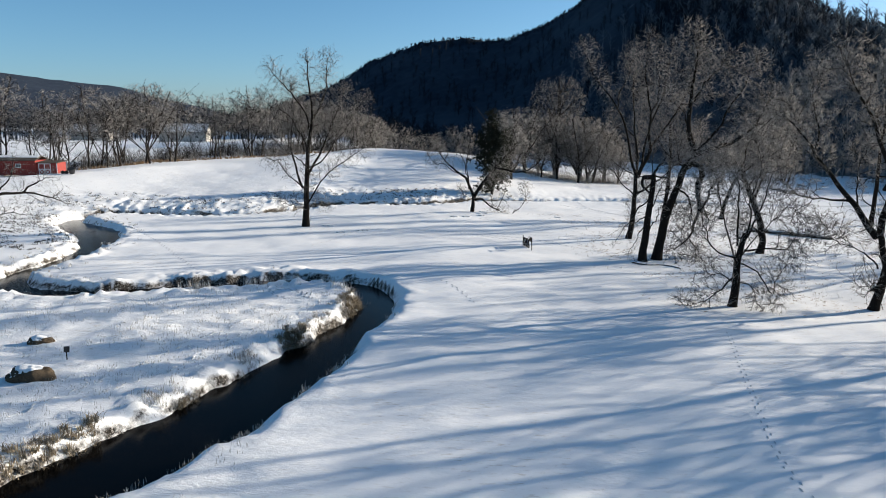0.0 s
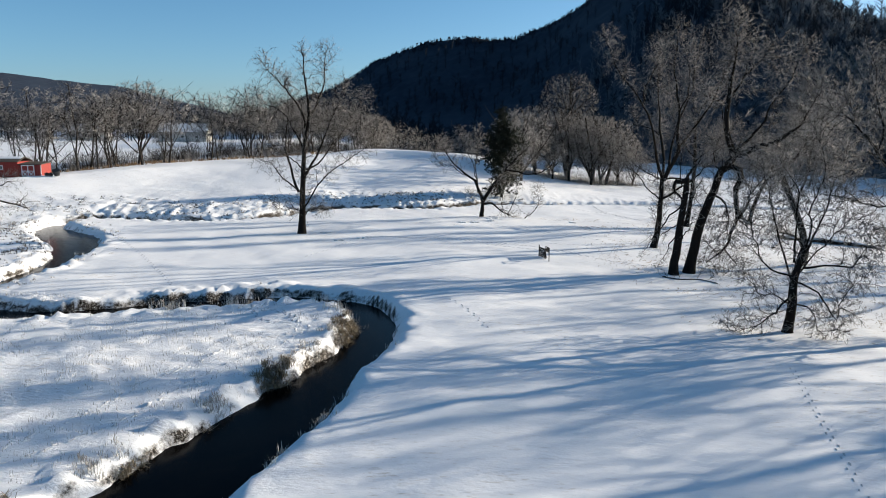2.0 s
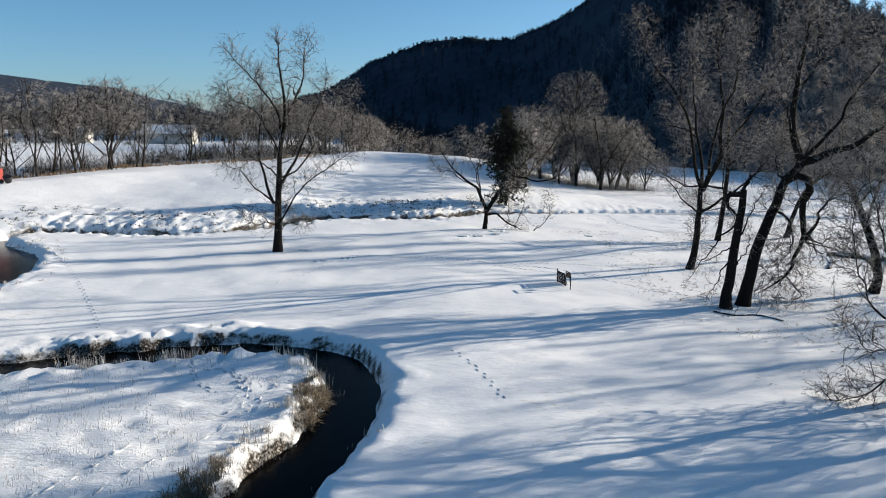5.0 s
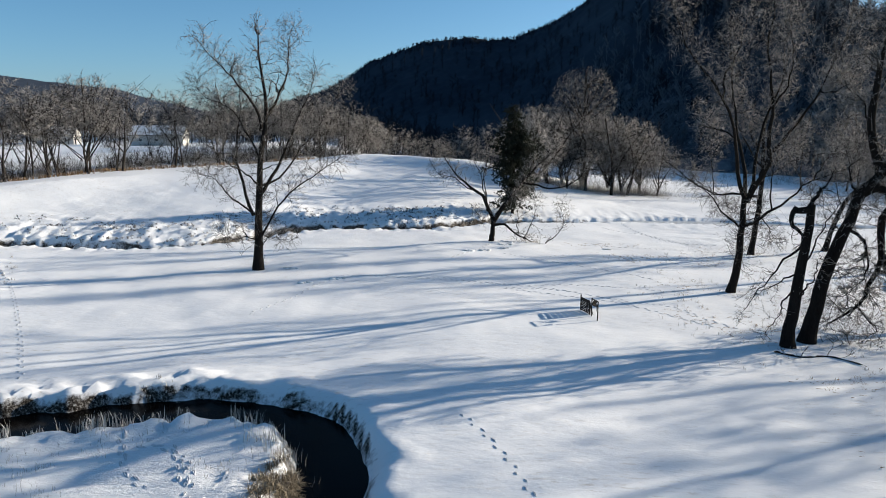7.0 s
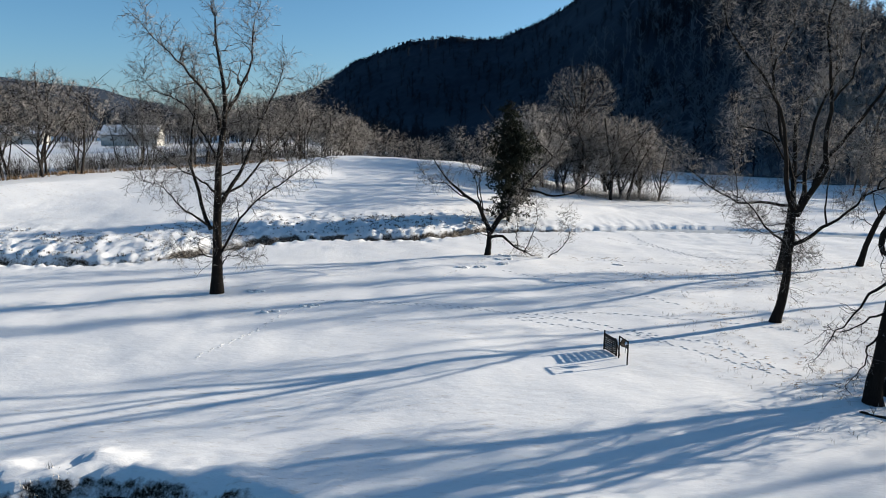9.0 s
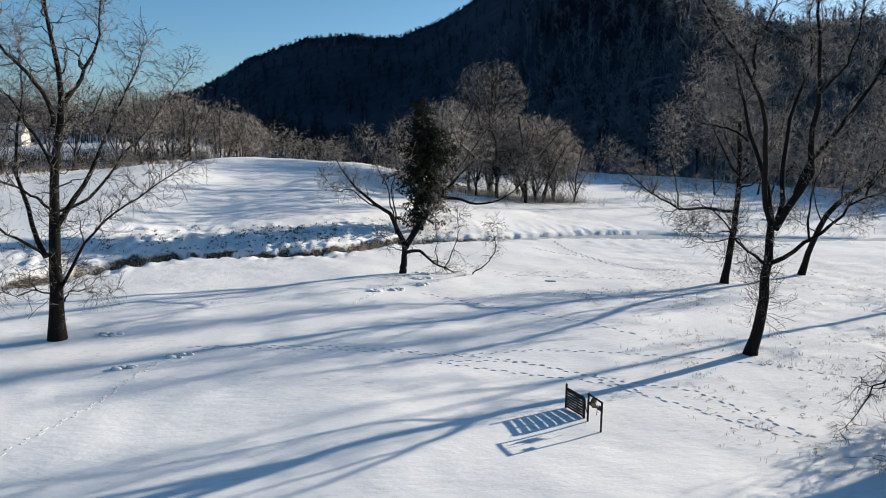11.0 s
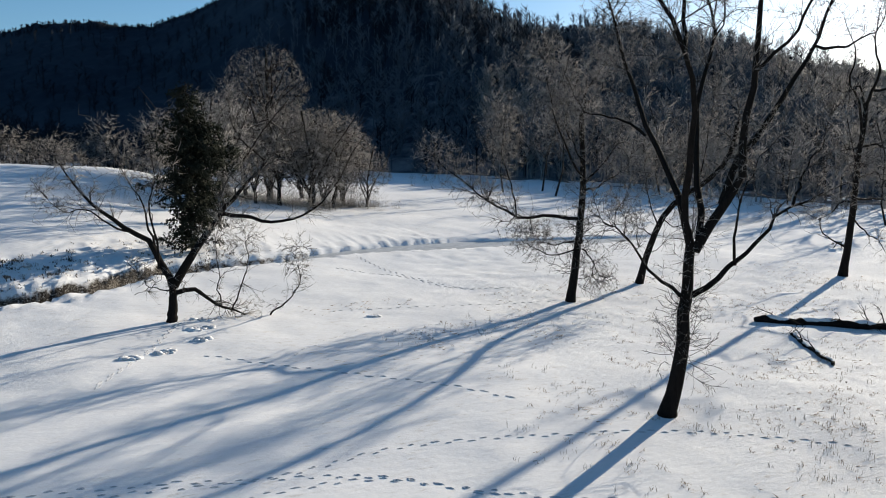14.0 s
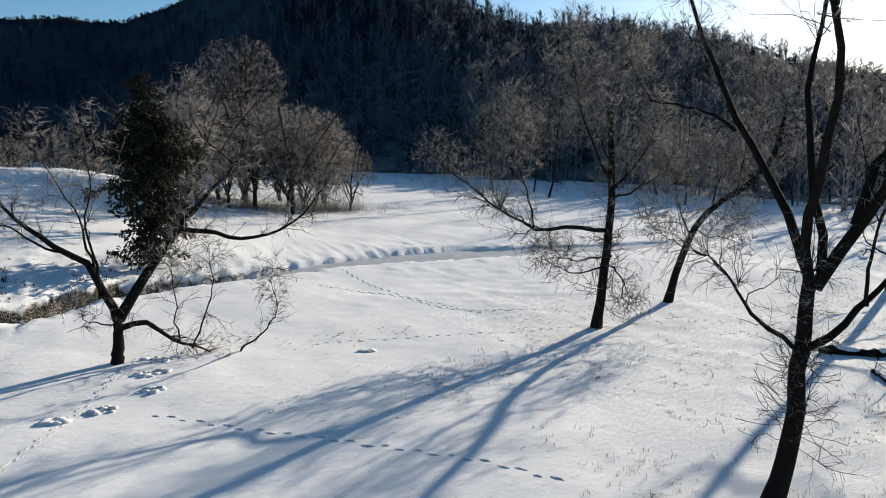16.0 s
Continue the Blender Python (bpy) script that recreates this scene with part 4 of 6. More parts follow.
def plain_limbs(rng, height, width, limbs, stem=0.35, r=0.3, sway=0.06, droop=85):
    """Limbs of an ordinary bare tree: crooked stems that part low down, and limbs that arch out from them to a rounded crown."""
    def dome(phi):
        return width * 0.5 * math.sin(phi), height * (0.5 + 0.47 * math.cos(phi))

    lean = rng.uniform(-sway, sway) * height
    out = []
    stems = max(2, limbs // 4)
    for k in range(stems):
        u1, v1 = dome(radians(-48 + 96 * (k + rng.uniform(0.25, 0.75)) / stems))
        u1 += lean
        u0 = 0.0 if k == 0 else rng.uniform(-0.3, 0.3)
        v0 = 0.0 if k == 0 else height * stem * rng.uniform(0.5, 1.15)
        base = out[0][1] if out else None
        if base:
            u0 += np.interp(v0, [q[1] for q in base], [q[0] for q in base]) * 0.6
        kink = rng.uniform(-0.06, 0.06, 3) * height
        line = [(u0, v0), (u0 + (u1 - u0) * 0.18 + kink[0], v0 + (v1 - v0) * 0.3), (u0 + (u1 - u0) * 0.5 + kink[1], v0 + (v1 - v0) * 0.6), (u0 + (u1 - u0) * 0.8 + kink[2], v0 + (v1 - v0) * 0.85), (u1, v1)]
        out.append((r if k == 0 else r * rng.uniform(0.7, 1.0), line))
    for k in range(limbs - stems):
        s = out[int(rng.integers(0, stems))][1]
        i = int(rng.integers(1, 3))
        t = rng.uniform(0, 1)
        u0, v0 = s[i][0] + (s[i + 1][0] - s[i][0]) * t, s[i][1] + (s[i + 1][1] - s[i][1]) * t
        u1, v1 = dome(radians(rng.uniform(-droop, droop)))
        u1, v1 = lean + u1 * rng.uniform(0.7, 1.05), max(v1 * rng.uniform(0.8, 1.05), v0 * 0.75)
        du, dv = u1 - u0, v1 - v0
        out.append((r * rng.uniform(0.3, 0.5), [(u0, v0), (u0 + du * 0.35, v0 + dv * 0.45 + rng.uniform(0, 0.6)), (u0 + du * 0.7, v0 + dv * 0.8 + rng.uniform(-0.3, 0.6)), (u1, v1)]))
    return out


def high_crown(rng, height, width, tall, limbs, r):
    """A clear trunk under a compact rounded crown."""
    fork, mid = height - tall * 1.05, height - tall * 0.5
    out = [(r, [(0, 0), (0.3, fork * 0.5), (0, fork), (0.4, mid), (0.2, height * 0.97)])]
    for k in range(limbs):
        phi = radians(-118 + 236 * (k + rng.uniform(0.2, 0.8)) / limbs)
        u, v = width * 0.5 * math.sin(phi), mid + tall * 0.48 * math.cos(phi)
        v0 = fork + rng.uniform(-0.1, 0.35) * tall
        out.append((r * rng.uniform(0.35, 0.6), [(0.1, v0), (u * 0.4, v0 + (v - v0) * 0.45 + rng.uniform(0, 1)), (u * 0.75, v0 + (v - v0) * 0.8), (u, v)]))
    return out


def set_down(ob, x, y, turn=0.0, size=1.0, sink=0.08):
    """A copy of a thing on the snow at (x, y)."""
    c = copy_thing(ob, pose(x, y, ground_at(x, y) - sink, 0, 0, turn))
    c.scale = (size, size, size * random.uniform(0.92, 1.08))
    return c


# ---- the wood's edge beyond the field, with the shed and house behind it ----
rng = np.random.default_rng(5)
EDGE = "bare trees along the far edge of the field"
edge_trees = [tree("field_tree", (-71 + 3.1 * k, 133 + 6.6 * k), 20 * k, plain_limbs(rng, h, w, n + 2, st * 0.75, 0.18, 0.12, 95), lab, 50 + k, 34, 190, 1300, group=EDGE, far=True, depth=0.9, dome=(h * 1.03, w * 1.05, h * 0.3), thick=4.6, fuzz=0.5)
              for k, (h, w, n, st, lab) in enumerate([(15.0, 12, 10, 0.25, "bare multi-stemmed tree grey with frost"), (16.5, 13, 11, 0.3, "bare spreading tree grey with frost"),
                                                       (14.0, 12, 10, 0.2, "low-forked bare tree grey with frost"), (17.5, 12, 10, 0.3, "slender bare tree grey with frost"),
                                                       (16, 14, 11, 0.28, "broad bare tree grey with frost")])]
for k in range(40):
    s = k / 39
    x = np.interp(s, [0, 0.18, 0.45, 0.62, 0.8, 1], [-92, -74, -60, -44, -28, -18]) + random.uniform(-2.5, 2.5)
    y = np.interp(s, [0, 0.18, 0.45, 0.62, 0.8, 1], [128, 133, 168, 184, 204, 226]) + random.uniform(-3, 7) + (random.random() < 0.3) * 12
    low = 0.62 if 0.325 < -x / y < 0.385 else 1.0
    set_down(edge_trees[k % 5], x, y, random.uniform(0, 360), random.uniform(0.75, 1.1) * low)
BACK = "bare trees in the wood behind the field"
back_trees = [tree("wood_tree", (-26 + 11 * k, 238 + 5 * k), 35 * k, plain_limbs(rng, h, w, 14, 0.15, 0.18, 0.06, 105), "bare tree at the edge of a winter wood", 70 + k, 26, 130, 900, group=BACK, far=True, depth=0.9, dome=(h, w, h * 0.15), thick=5.5, fuzz=0.4)
              for k, (h, w) in enumerate([(15, 13), (17, 14), (13, 12)])]
for k in range(34):
    a = -14 + 22 * k / 33 + random.uniform(-0.6, 0.6)
    d = np.interp(a, [-14, -6, -2, 2, 8], [245, 240, 262, 330, 330]) + random.uniform(-8, 30)
    set_down(back_trees[k % 3], d * math.sin(radians(a)), d * math.cos(radians(a)), random.uniform(0, 360), random.uniform(0.75, 1.05))

# ---- the grove on the flat, and the spruce by the creek ----
GROVE = "trees of the grove on the flat"
grove = [tree("grove_tree", p, 30 * k, plain_limbs(rng, h, w, 17, 0.14, 0.3, 0.06, 112), "rounded bare tree of a grove, whitened with frost", 90 + k, 60, 460, 4200, group=GROVE, far=True, depth=1.0, dome=(h, w, h * 0.12), thick=4.0, fuzz=0.2)
         for k, (p, h, w) in enumerate([((20, 182), 17, 15), ((28, 179), 18, 16), ((37, 181), 17, 15)])]
# the last two are added unseen behind the spruce to shade the field
for k, (x, y, s) in enumerate([(24, 187, 0.95), (33, 176.5, 0.9), (34, 186, 1.05), (41, 185, 0.8), (17, 190, 0.85), (30, 190, 1.0), (43.5, 181, 0.62), (24, 178, 0.7), (36.5, 178, 0.85), (36, 196, 1.0), (22, 197, 0.95), (42, 192, 0.9), (12.5, 152, 0.8), (15, 163, 0.9)]):
    set_down(grove[k % 3], x, y, 77 * k, s)
tree("cottonwood_tree", (29.8, 193.5), 10, high_crown(np.random.default_rng(8), 25.8, 14, 12.5, 14, 0.45), "tall bare cottonwood rising over a grove", 99, 90, 700, 5200, far=True, depth=1.0, dome=(26.5, 16, 11), thick=2.6, fuzz=0.7)


def spruce(at, height, width, seed):
    """A dark conifer: trunk and whorls of drooping boughs set with needles."""
    rs = np.random.default_rng(seed)
    x, y = at
    root = thing("spruce_tree", (x, y, ground_at(x, y) - 0.1), 0, label="dark ragged spruce beside the creek", category="tree")
    v, q = tubes(np.array([[[0, 0, -0.2], [0.05, 0, height * 0.5], [0, 0.05, height]]]), np.array([[0.26, 0.15, 0.02]]), 8)
    link_mesh("trunk", v, q, BARK, root)
    n = 420
    h = height * (0.06 + 0.93 * rs.random(n) ** 0.85)
    az = rs.uniform(0, 2 * np.pi, n)
    ln = width / 2 * np.interp(h / height, [0, 0.12, 0.4, 0.7, 0.9, 1.0], [0.7, 0.85, 1.0, 0.9, 0.62, 0.2]) * rs.uniform(0.35, 1.2, n) * (0.75 + 0.35 * value_noise(az * 1.3, h * 0.9, 8))
    s = np.linspace(0, 1, 5)
    out = np.stack([np.cos(az), np.sin(az), az * 0], 1)
    pts = np.zeros((n, 5, 3))
    pts[:, :, 2] = h[:, None]
    pts += out[:, None, :] * (ln[:, None] * s)[:, :, None]
    pts[:, :, 2] += ln[:, None] * (-0.35 * s + 0.12 * s ** 3)
    rad = 0.035 * (1 - 0.8 * s)[None, :] * np.ones((n, 1))
    v, q = tubes(pts, rad, 4)
    tagged(link_mesh("branchwork", v, q, BARK, root), kind="stuff")
    sp, sr = grow(rs, pts, rad, 4200, (0.32, 0.3, 0.9), (35, 70), -0.25, 0.1, 3, 0.05, 0.5)
    nd, nr = grow(rs, sp, np.full(sr.shape, 0.15), 29000, (0.5, 0.14, 0.34), (30, 70), -0.1, 0.05, 2, 0.0, 0.5)
    v2, q2 = spikes(nd, nr[:, 0])
    tagged(link_mesh("crown", v2, q2, NEEDLES, root, label="dark green-black needled sprays"), kind="stuff")
    return root


spruce((9.2, 137.8), 16.4, 8.6, 3)

# ---- trees on the right-hand flat and at the foot of the hill ----
FLAT = "bare trees along the foot of the hill"
flat_trees = [tree("bottomland_tree", p, 40 * k, plain_limbs(rng, h, w, 10, 0.3, 0.17), "tall thin-crowned bare tree on the flat", 120 + k, 34, 200, 1250, group=FLAT, far=True, depth=0.9, dome=(h, w, h * 0.3), thick=2.6, fuzz=0.6)
              for k, (p, h, w) in enumerate([((108, 172), 20, 11), ((118, 190), 23, 12), ((146, 165), 18, 11)])]
for k in range(19):
    a = random.uniform(22, 66)
    d = np.interp(a, [22, 30, 36, 45, 66], [268, 250, 215, 195, 185]) + random.uniform(-6, 55)
    set_down(flat_trees[k % 3], d * math.sin(radians(a)), d * math.cos(radians(a)), random.uniform(0, 360), random.uniform(0.7, 1.1))
for k, (x, y, s) in enumerate([(112, 134, 0.8), (128, 150, 0.95), (86, 206, 1.1), (92, 194, 1.15), (97, 206, 1.1)]):
    set_down(flat_trees[(k + 1) % 3], x, y, 61 * k, s)
# the row that stands beside the flight and throws its shade across the snow
SHADE = "bare trees beside the meadow"
shade_trees = [tree("unseen_shade_tree", p, 40 * k, plain_limbs(rng, h, w, 10, 0.28, 0.28), "tall bare tree shading the meadow", 150 + k, 34, 200, 1300, group=SHADE, far=True, depth=0.9, dome=(h, w, h * 0.3), thick=3.4, fuzz=0.4)
               for k, (p, h, w) in enumerate([((57, 52), 21, 15), ((62, 41), 23, 15)])]
for k, (x, y, s) in enumerate([(50, 44, 0.8), (58, 36, 0.95), (57, 24, 0.8), (78, 42, 1.1), (62, 88, 0.7), (65, 79, 1.0), (74, 86, 1.0), (51, 46, 0.95), (63, 55, 0.9), (72, 38, 1.0), (90, 67, 1.0), (84, 34, 1.1), (48, 41, 0.8)]):
    set_down(shade_trees[k % 2], x, y, 47 * k, s)
# added out of view only to thicken the forked tree's shadow
tree("unseen_shade_tree", (74, 69.4), 20, high_crown(np.random.default_rng(12), 25, 13, 9, 12, 0.36), "unseen high-crowned tree added to deepen a shadow", 161, 50, 320, 2400, group=SHADE, far=True, depth=0.9, dome=(25, 13, 15.5), thick=4.0, fuzz=0.3)
OVERHANG = [
    (0.38, [(0, 0), (0.4, 3), (0.9, 6), (0.6, 9), (1.2, 12)]), (0.34, [(0.7, 4.8), (3.6, 5.6), (6.4, 6.6), (9.0, 6.3), (11, 5.5)]), (0.14, [(5.2, 6.2), (6.6, 7.8), (7.0, 9.6)]),
    (0.16, [(0.4, 3.2), (3.6, 3.9), (6.4, 4.7), (8.6, 4.3)]), (0.14, [(7.6, 6.5), (8.8, 7.6), (10.2, 7.9)]), (0.2, [(0.8, 6), (-2, 8), (-4, 10)]), (0.2, [(0.5, 4), (-2.5, 5.5), (-5, 5.8)]), (0.18, [(0.8, 7.5), (3, 9.8), (4.2, 12)])]
tree("willow_tree", (-44.5, 61.5), -36, OVERHANG, "frosted bare willow leaning out over the creek", 131, 70, 500, 4000, 1.6, 0.4)


# ---- the woods on the hills ----
def far_stand(seed, twigs, thick=1.0):
    """One small bare tree, 1 m tall, as vertices and faces."""
    rs = np.random.default_rng(seed)
    trunk = np.array([[[0, 0, -0.05], [0, 0.01, 0.85]]])
    b, br = grow(rs, trunk, np.array([[0.012, 0.008]]), 14, (0.42, 0.22, 0.46), (28, 72), 0.5, 0.1, 2, 0.12, 0.7)
    t, tr = grow(rs, b, np.full(br.shape, 0.012), twigs, (0.35, 0.05, 0.11), (20, 75), 0.35, 0.1, 2, 0.12, 0.5)
    pts = np.concatenate([trunk, b, t])
    return spikes(pts, np.concatenate([[0.014], np.full(len(b), 0.0065 * thick), np.full(len(t), 0.0055 * thick)]))


def woods(name, places, heights, seed, twigs, label, mat=HAZE_WOODS, thick=1.0):
    rs = np.random.default_rng(seed)
    kinds = [far_stand(seed * 7 + k, twigs, thick) for k in range(4)]
    V, Q, base = [], [], 0
    for i, ((x, y, z), h) in enumerate(zip(places, heights)):
        v, q = kinds[i % 4]
        a = rs.uniform(0, 6.283)
        c, s = math.cos(a), math.sin(a)
        w = h * rs.uniform(1.1, 1.9)
        V.append(np.column_stack([x + w * (v[:, 0] * c - v[:, 1] * s), y + w * (v[:, 0] * s + v[:, 1] * c), z + h * v[:, 2]]))
        Q.append(q + base)
        base += len(v)
    return tagged(link_mesh(name, np.vstack(V), np.vstack(Q), mat), label, "woods", kind="stuff")


def hill_woods():
    rs = np.random.default_rng(77)
    n = 4200
    b = rs.uniform(-17, 60, n)
    b[1000:1550] = rs.uniform(14, 32, 550)
    s = np.concatenate([rs.uniform(0.0, 1.0, 1000) ** 0.9, rs.uniform(0.5, 1.0, 550), rs.uniform(0.95, 1.03, n - 1550)])
    dr, df = np.interp(b, RB[:, 0], RB[:, 1]), np.interp(b, RB[:, 0], RB[:, 3])
    d = df + s * (dr - df)
    h, _ = hill_height(b, d)
    return np.column_stack([d * np.sin(np.radians(b)), d * np.cos(np.radians(b)), h - 0.3]), np.where(s > 0.9, rs.uniform(3.0, 5.4, n), rs.uniform(10, 15, n))


slope_places, slope_heights = hill_woods()
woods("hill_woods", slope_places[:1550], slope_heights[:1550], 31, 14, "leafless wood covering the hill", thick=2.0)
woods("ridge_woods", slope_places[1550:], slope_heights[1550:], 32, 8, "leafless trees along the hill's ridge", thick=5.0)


def foot_woods():
    rs = np.random.default_rng(78)
    n = 420
    a = rs.uniform(-24, 14, n)
    d = rs.uniform(345, 470, n)
    x, y = d * np.sin(np.radians(a)), d * np.cos(np.radians(a))
    return np.column_stack([x, y, ground_height(x, y) - 0.3]), rs.uniform(11, 19, n)


def brush(name, places, sizes, seed, label, mat=FAR_RIME, thick=1.0):
    """Low thickets: many rising frosted stems from each root."""
    rs = np.random.default_rng(seed)
    k = 18
    n = len(places) * k
    h = np.repeat(sizes, k) * rs.uniform(0.4, 1.1, n)
    az, lean = rs.uniform(0, 2 * np.pi, n), rs.uniform(0.1, 1.0, n)
    root = np.repeat(places, k, axis=0) + np.column_stack([rs.normal(scale=0.5, size=(n, 2)), np.full(n, -0.1)])
    out = np.column_stack([np.cos(az) * lean, np.sin(az) * lean, np.zeros(n)])
    pts = np.stack([root, root + out * h[:, None] * 0.3 + np.array([0, 0, 1]) * h[:, None] * 0.6, root + out * h[:, None] * 0.75 + np.array([0, 0, 1]) * h[:, None]], axis=1)
    v, q = spikes(np.concatenate([pts[:, :2], pts[:, 1:]]), np.concatenate([np.full(n, 0.02), np.full(n, 0.014)]) * thick)
    return tagged(link_mesh(name, v, q, mat), label, "thicket", kind="stuff")


def brush_places(count, line, width, seed):
    rs = np.random.default_rng(seed)
    p = smooth_line([(x, y, 0) for x, y in line], 12)[:, :2]
    c = p[rs.integers(0, len(p), count)] + rs.normal(scale=width, size=(count, 2))
    return np.column_stack([c, ground_height(c[:, 0], c[:, 1])]), rs.uniform(1.5, 4.5, count)


brush("thicket", *brush_places(200, [(-95, 132), (-76, 138), (-62, 172), (-46, 190), (-30, 210)], 3.0, 1), 2, "frosted bushes under the field's edge trees")
brush("thicket", *brush_places(330, [(-96, 140), (-80, 147), (-68, 184), (-54, 204), (-36, 222)], 5.0, 11), 12, "dark tangled brush behind the field's edge trees", FAR_BARK, 2.6)
brush("thicket", *brush_places(170, [(-44, 204), (-26, 224), (-10, 242), (6, 258), (24, 290)], 6.0, 13), 14, "dark tangled brush in the wood behind the field", FAR_BARK)
tall_brush, tall_sizes = brush_places(230, [(-56, 190), (-40, 206), (-28, 222), (-16, 238), (-4, 250)], 4.0, 15)
brush("thicket", tall_brush, tall_sizes * 1.5, 16, "tall dark brush filling the wood behind the field", FAR_BARK)
brush("thicket", *brush_places(150, [(-52, 232), (-30, 240), (-12, 248), (2, 270), (20, 320), (45, 330)], 6.0, 3), 4, "grey bushes along the wood behind the field")
brush("thicket", *brush_places(190, [(17, 186), (28, 182), (36, 180), (43, 183)], 2.6, 5), 6, "frosted bushes round the grove")
brush("thicket", *brush_places(110, [(80, 260), (105, 225), (125, 175), (150, 150)], 9.0, 7), 8, "grey bushes at the foot of the hill")


def near_woods():
    rs = np.random.default_rng(80)
    n = 300
    a = rs.uniform(-36, -1, n)
    d = np.where(a < -13, rs.uniform(300, 380, n), rs.uniform(232, 345, n))
    x, y = d * np.sin(np.radians(a)), d * np.cos(np.radians(a))
    return np.column_stack([x, y, ground_height(x, y) - 0.3]), rs.uniform(8, 13, n)


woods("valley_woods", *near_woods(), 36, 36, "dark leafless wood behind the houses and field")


# frosted trees at the foot, carried on up the slope to lighten it like haze
def frost_haze_slope():
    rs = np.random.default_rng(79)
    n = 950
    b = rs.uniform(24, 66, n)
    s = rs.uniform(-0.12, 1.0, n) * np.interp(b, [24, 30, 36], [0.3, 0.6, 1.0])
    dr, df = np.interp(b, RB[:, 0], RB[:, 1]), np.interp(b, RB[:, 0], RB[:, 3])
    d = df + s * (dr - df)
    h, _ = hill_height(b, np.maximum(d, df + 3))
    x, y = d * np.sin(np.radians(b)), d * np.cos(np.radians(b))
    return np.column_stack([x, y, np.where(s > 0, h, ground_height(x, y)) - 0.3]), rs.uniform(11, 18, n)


woods("frost_haze_woods", *frost_haze_slope(), 35, 56, "pale frosted trees on the hill's lower slope", FAR_RIME, 1.3)


def haze_slope():
    """Trees coloured pale for haze on the lower flank between the dark wood and the frosted end."""
    rs = np.random.default_rng(83)
    n = 1350
    b = 8 + 36 * rs.random(n) ** 0.75
    s = rs.uniform(0.0, 1.0, n) ** 1.2 * np.interp(b, [8, 18, 28], [0.35, 0.8, 1.0])
    dr, df = np.interp(b, RB[:, 0], RB[:, 1]), np.interp(b, RB[:, 0], RB[:, 3])
    d = df + s * (dr - df)
    h, _ = hill_height(b, d)
    return np.column_stack([d * np.sin(np.radians(b)), d * np.cos(np.radians(b)), h - 0.3]), rs.uniform(10, 17, n)


woods("haze_flank_woods", *haze_slope(), 37, 28, "grey lightly rimed trees on the hill's flank", HILL_HAZE, 2.2)
woods("valley_woods", *foot_woods(), 33, 40, "leafless valley wood behind the field")


# ---- buildings ----
def shed(x0, y0, z0, turn):
    root = thing("shed", (x0, y0, z0), turn, label="long low red wooden shed with white door and dark roof", category="shed")
    main = part("wall", box(bmesh.new(), (7.0, 4.0, 2.5), (-1.75, 2, 1.25), bevel=0.02), RED_PAINT, root, "taller red boarded body")
    wing = part("wall", box(bmesh.new(), (3.5, 3.4, 2.15), (3.5, 2, 1.07), bevel=0.02), RED_PAINT, root, "lower red boarded wing")
    for k in range(23):
        part("batten", box(bmesh.new(), (0.05, 0.03, 2.45), (-5.1 + 0.3 * k, -0.015, 1.23), bevel=0.008), RED_PAINT, main)
    for k in range(3):
        part("batten", box(bmesh.new(), (0.05, 0.03, 2.1), (4.35 + 0.3 * k, 0.285, 1.05), bevel=0.008), RED_PAINT, wing)
    for s in (-1, 1):
        part("roof", box(bmesh.new(), (7.7, 2.7, 0.12), (-1.75, 2 + s * 1.18, 2.86), (-s * 15, 0, 0), 0.02), ROOFING, root, "dark shingled roof slope")
    part("snow_cover", box(bmesh.new(), (7.4, 1.2, 0.1), (-1.85, 1.5, 3.1), (15, 0, 0), 0.04), CLEAN_SNOW, root, "strip of snow along the ridge")
    part("roof", box(bmesh.new(), (3.7, 3.9, 0.1), (3.6, 1.95, 2.24), (4, 0, 0), 0.02), ROOFING, root)
    at, w, h = (3.2, 0.25, 1.02), 1.9, 1.95
    door = part("door", box(bmesh.new(), (w, 0.05, h), at, bevel=0.01), RED_PAINT, root, "red double door with white cross braces")
    for dx in (-w / 2, 0, w / 2):
        part("trim", box(bmesh.new(), (0.12, 0.05, h), (at[0] + dx, at[1] - 0.04, at[2]), bevel=0.01), WHITE_PAINT, door)
    for dz in (-h / 2 + 0.06, 0, h / 2 - 0.06):
        part("trim", box(bmesh.new(), (w, 0.052, 0.12), (at[0], at[1] - 0.041, at[2] + dz), bevel=0.01), WHITE_PAINT, door)
    for dx in (-w / 4, w / 4):
        for a in (46, -46):
            part("brace", box(bmesh.new(), (1.2, 0.046, 0.1), (at[0] + dx, at[1] - 0.039, at[2] - h / 4), (0, a, 0), 0.01), WHITE_PAINT, door)
    win = part("window", box(bmesh.new(), (0.9, 0.06, 0.7), (-1.0, -0.03, 1.6), bevel=0.01), WHITE_PAINT, root, "white framed window")
    for dx in (-0.2, 0.2):
        part("pane", box(bmesh.new(), (0.3, 0.03, 0.5), (-1.0 + dx, -0.055, 1.6), bevel=0.005), GLASS_DARK, win)
    part("corner_board", box(bmesh.new(), (0.12, 0.04, 2.1), (5.2, 0.27, 1.05), bevel=0.01), WHITE_PAINT, root)
    return root


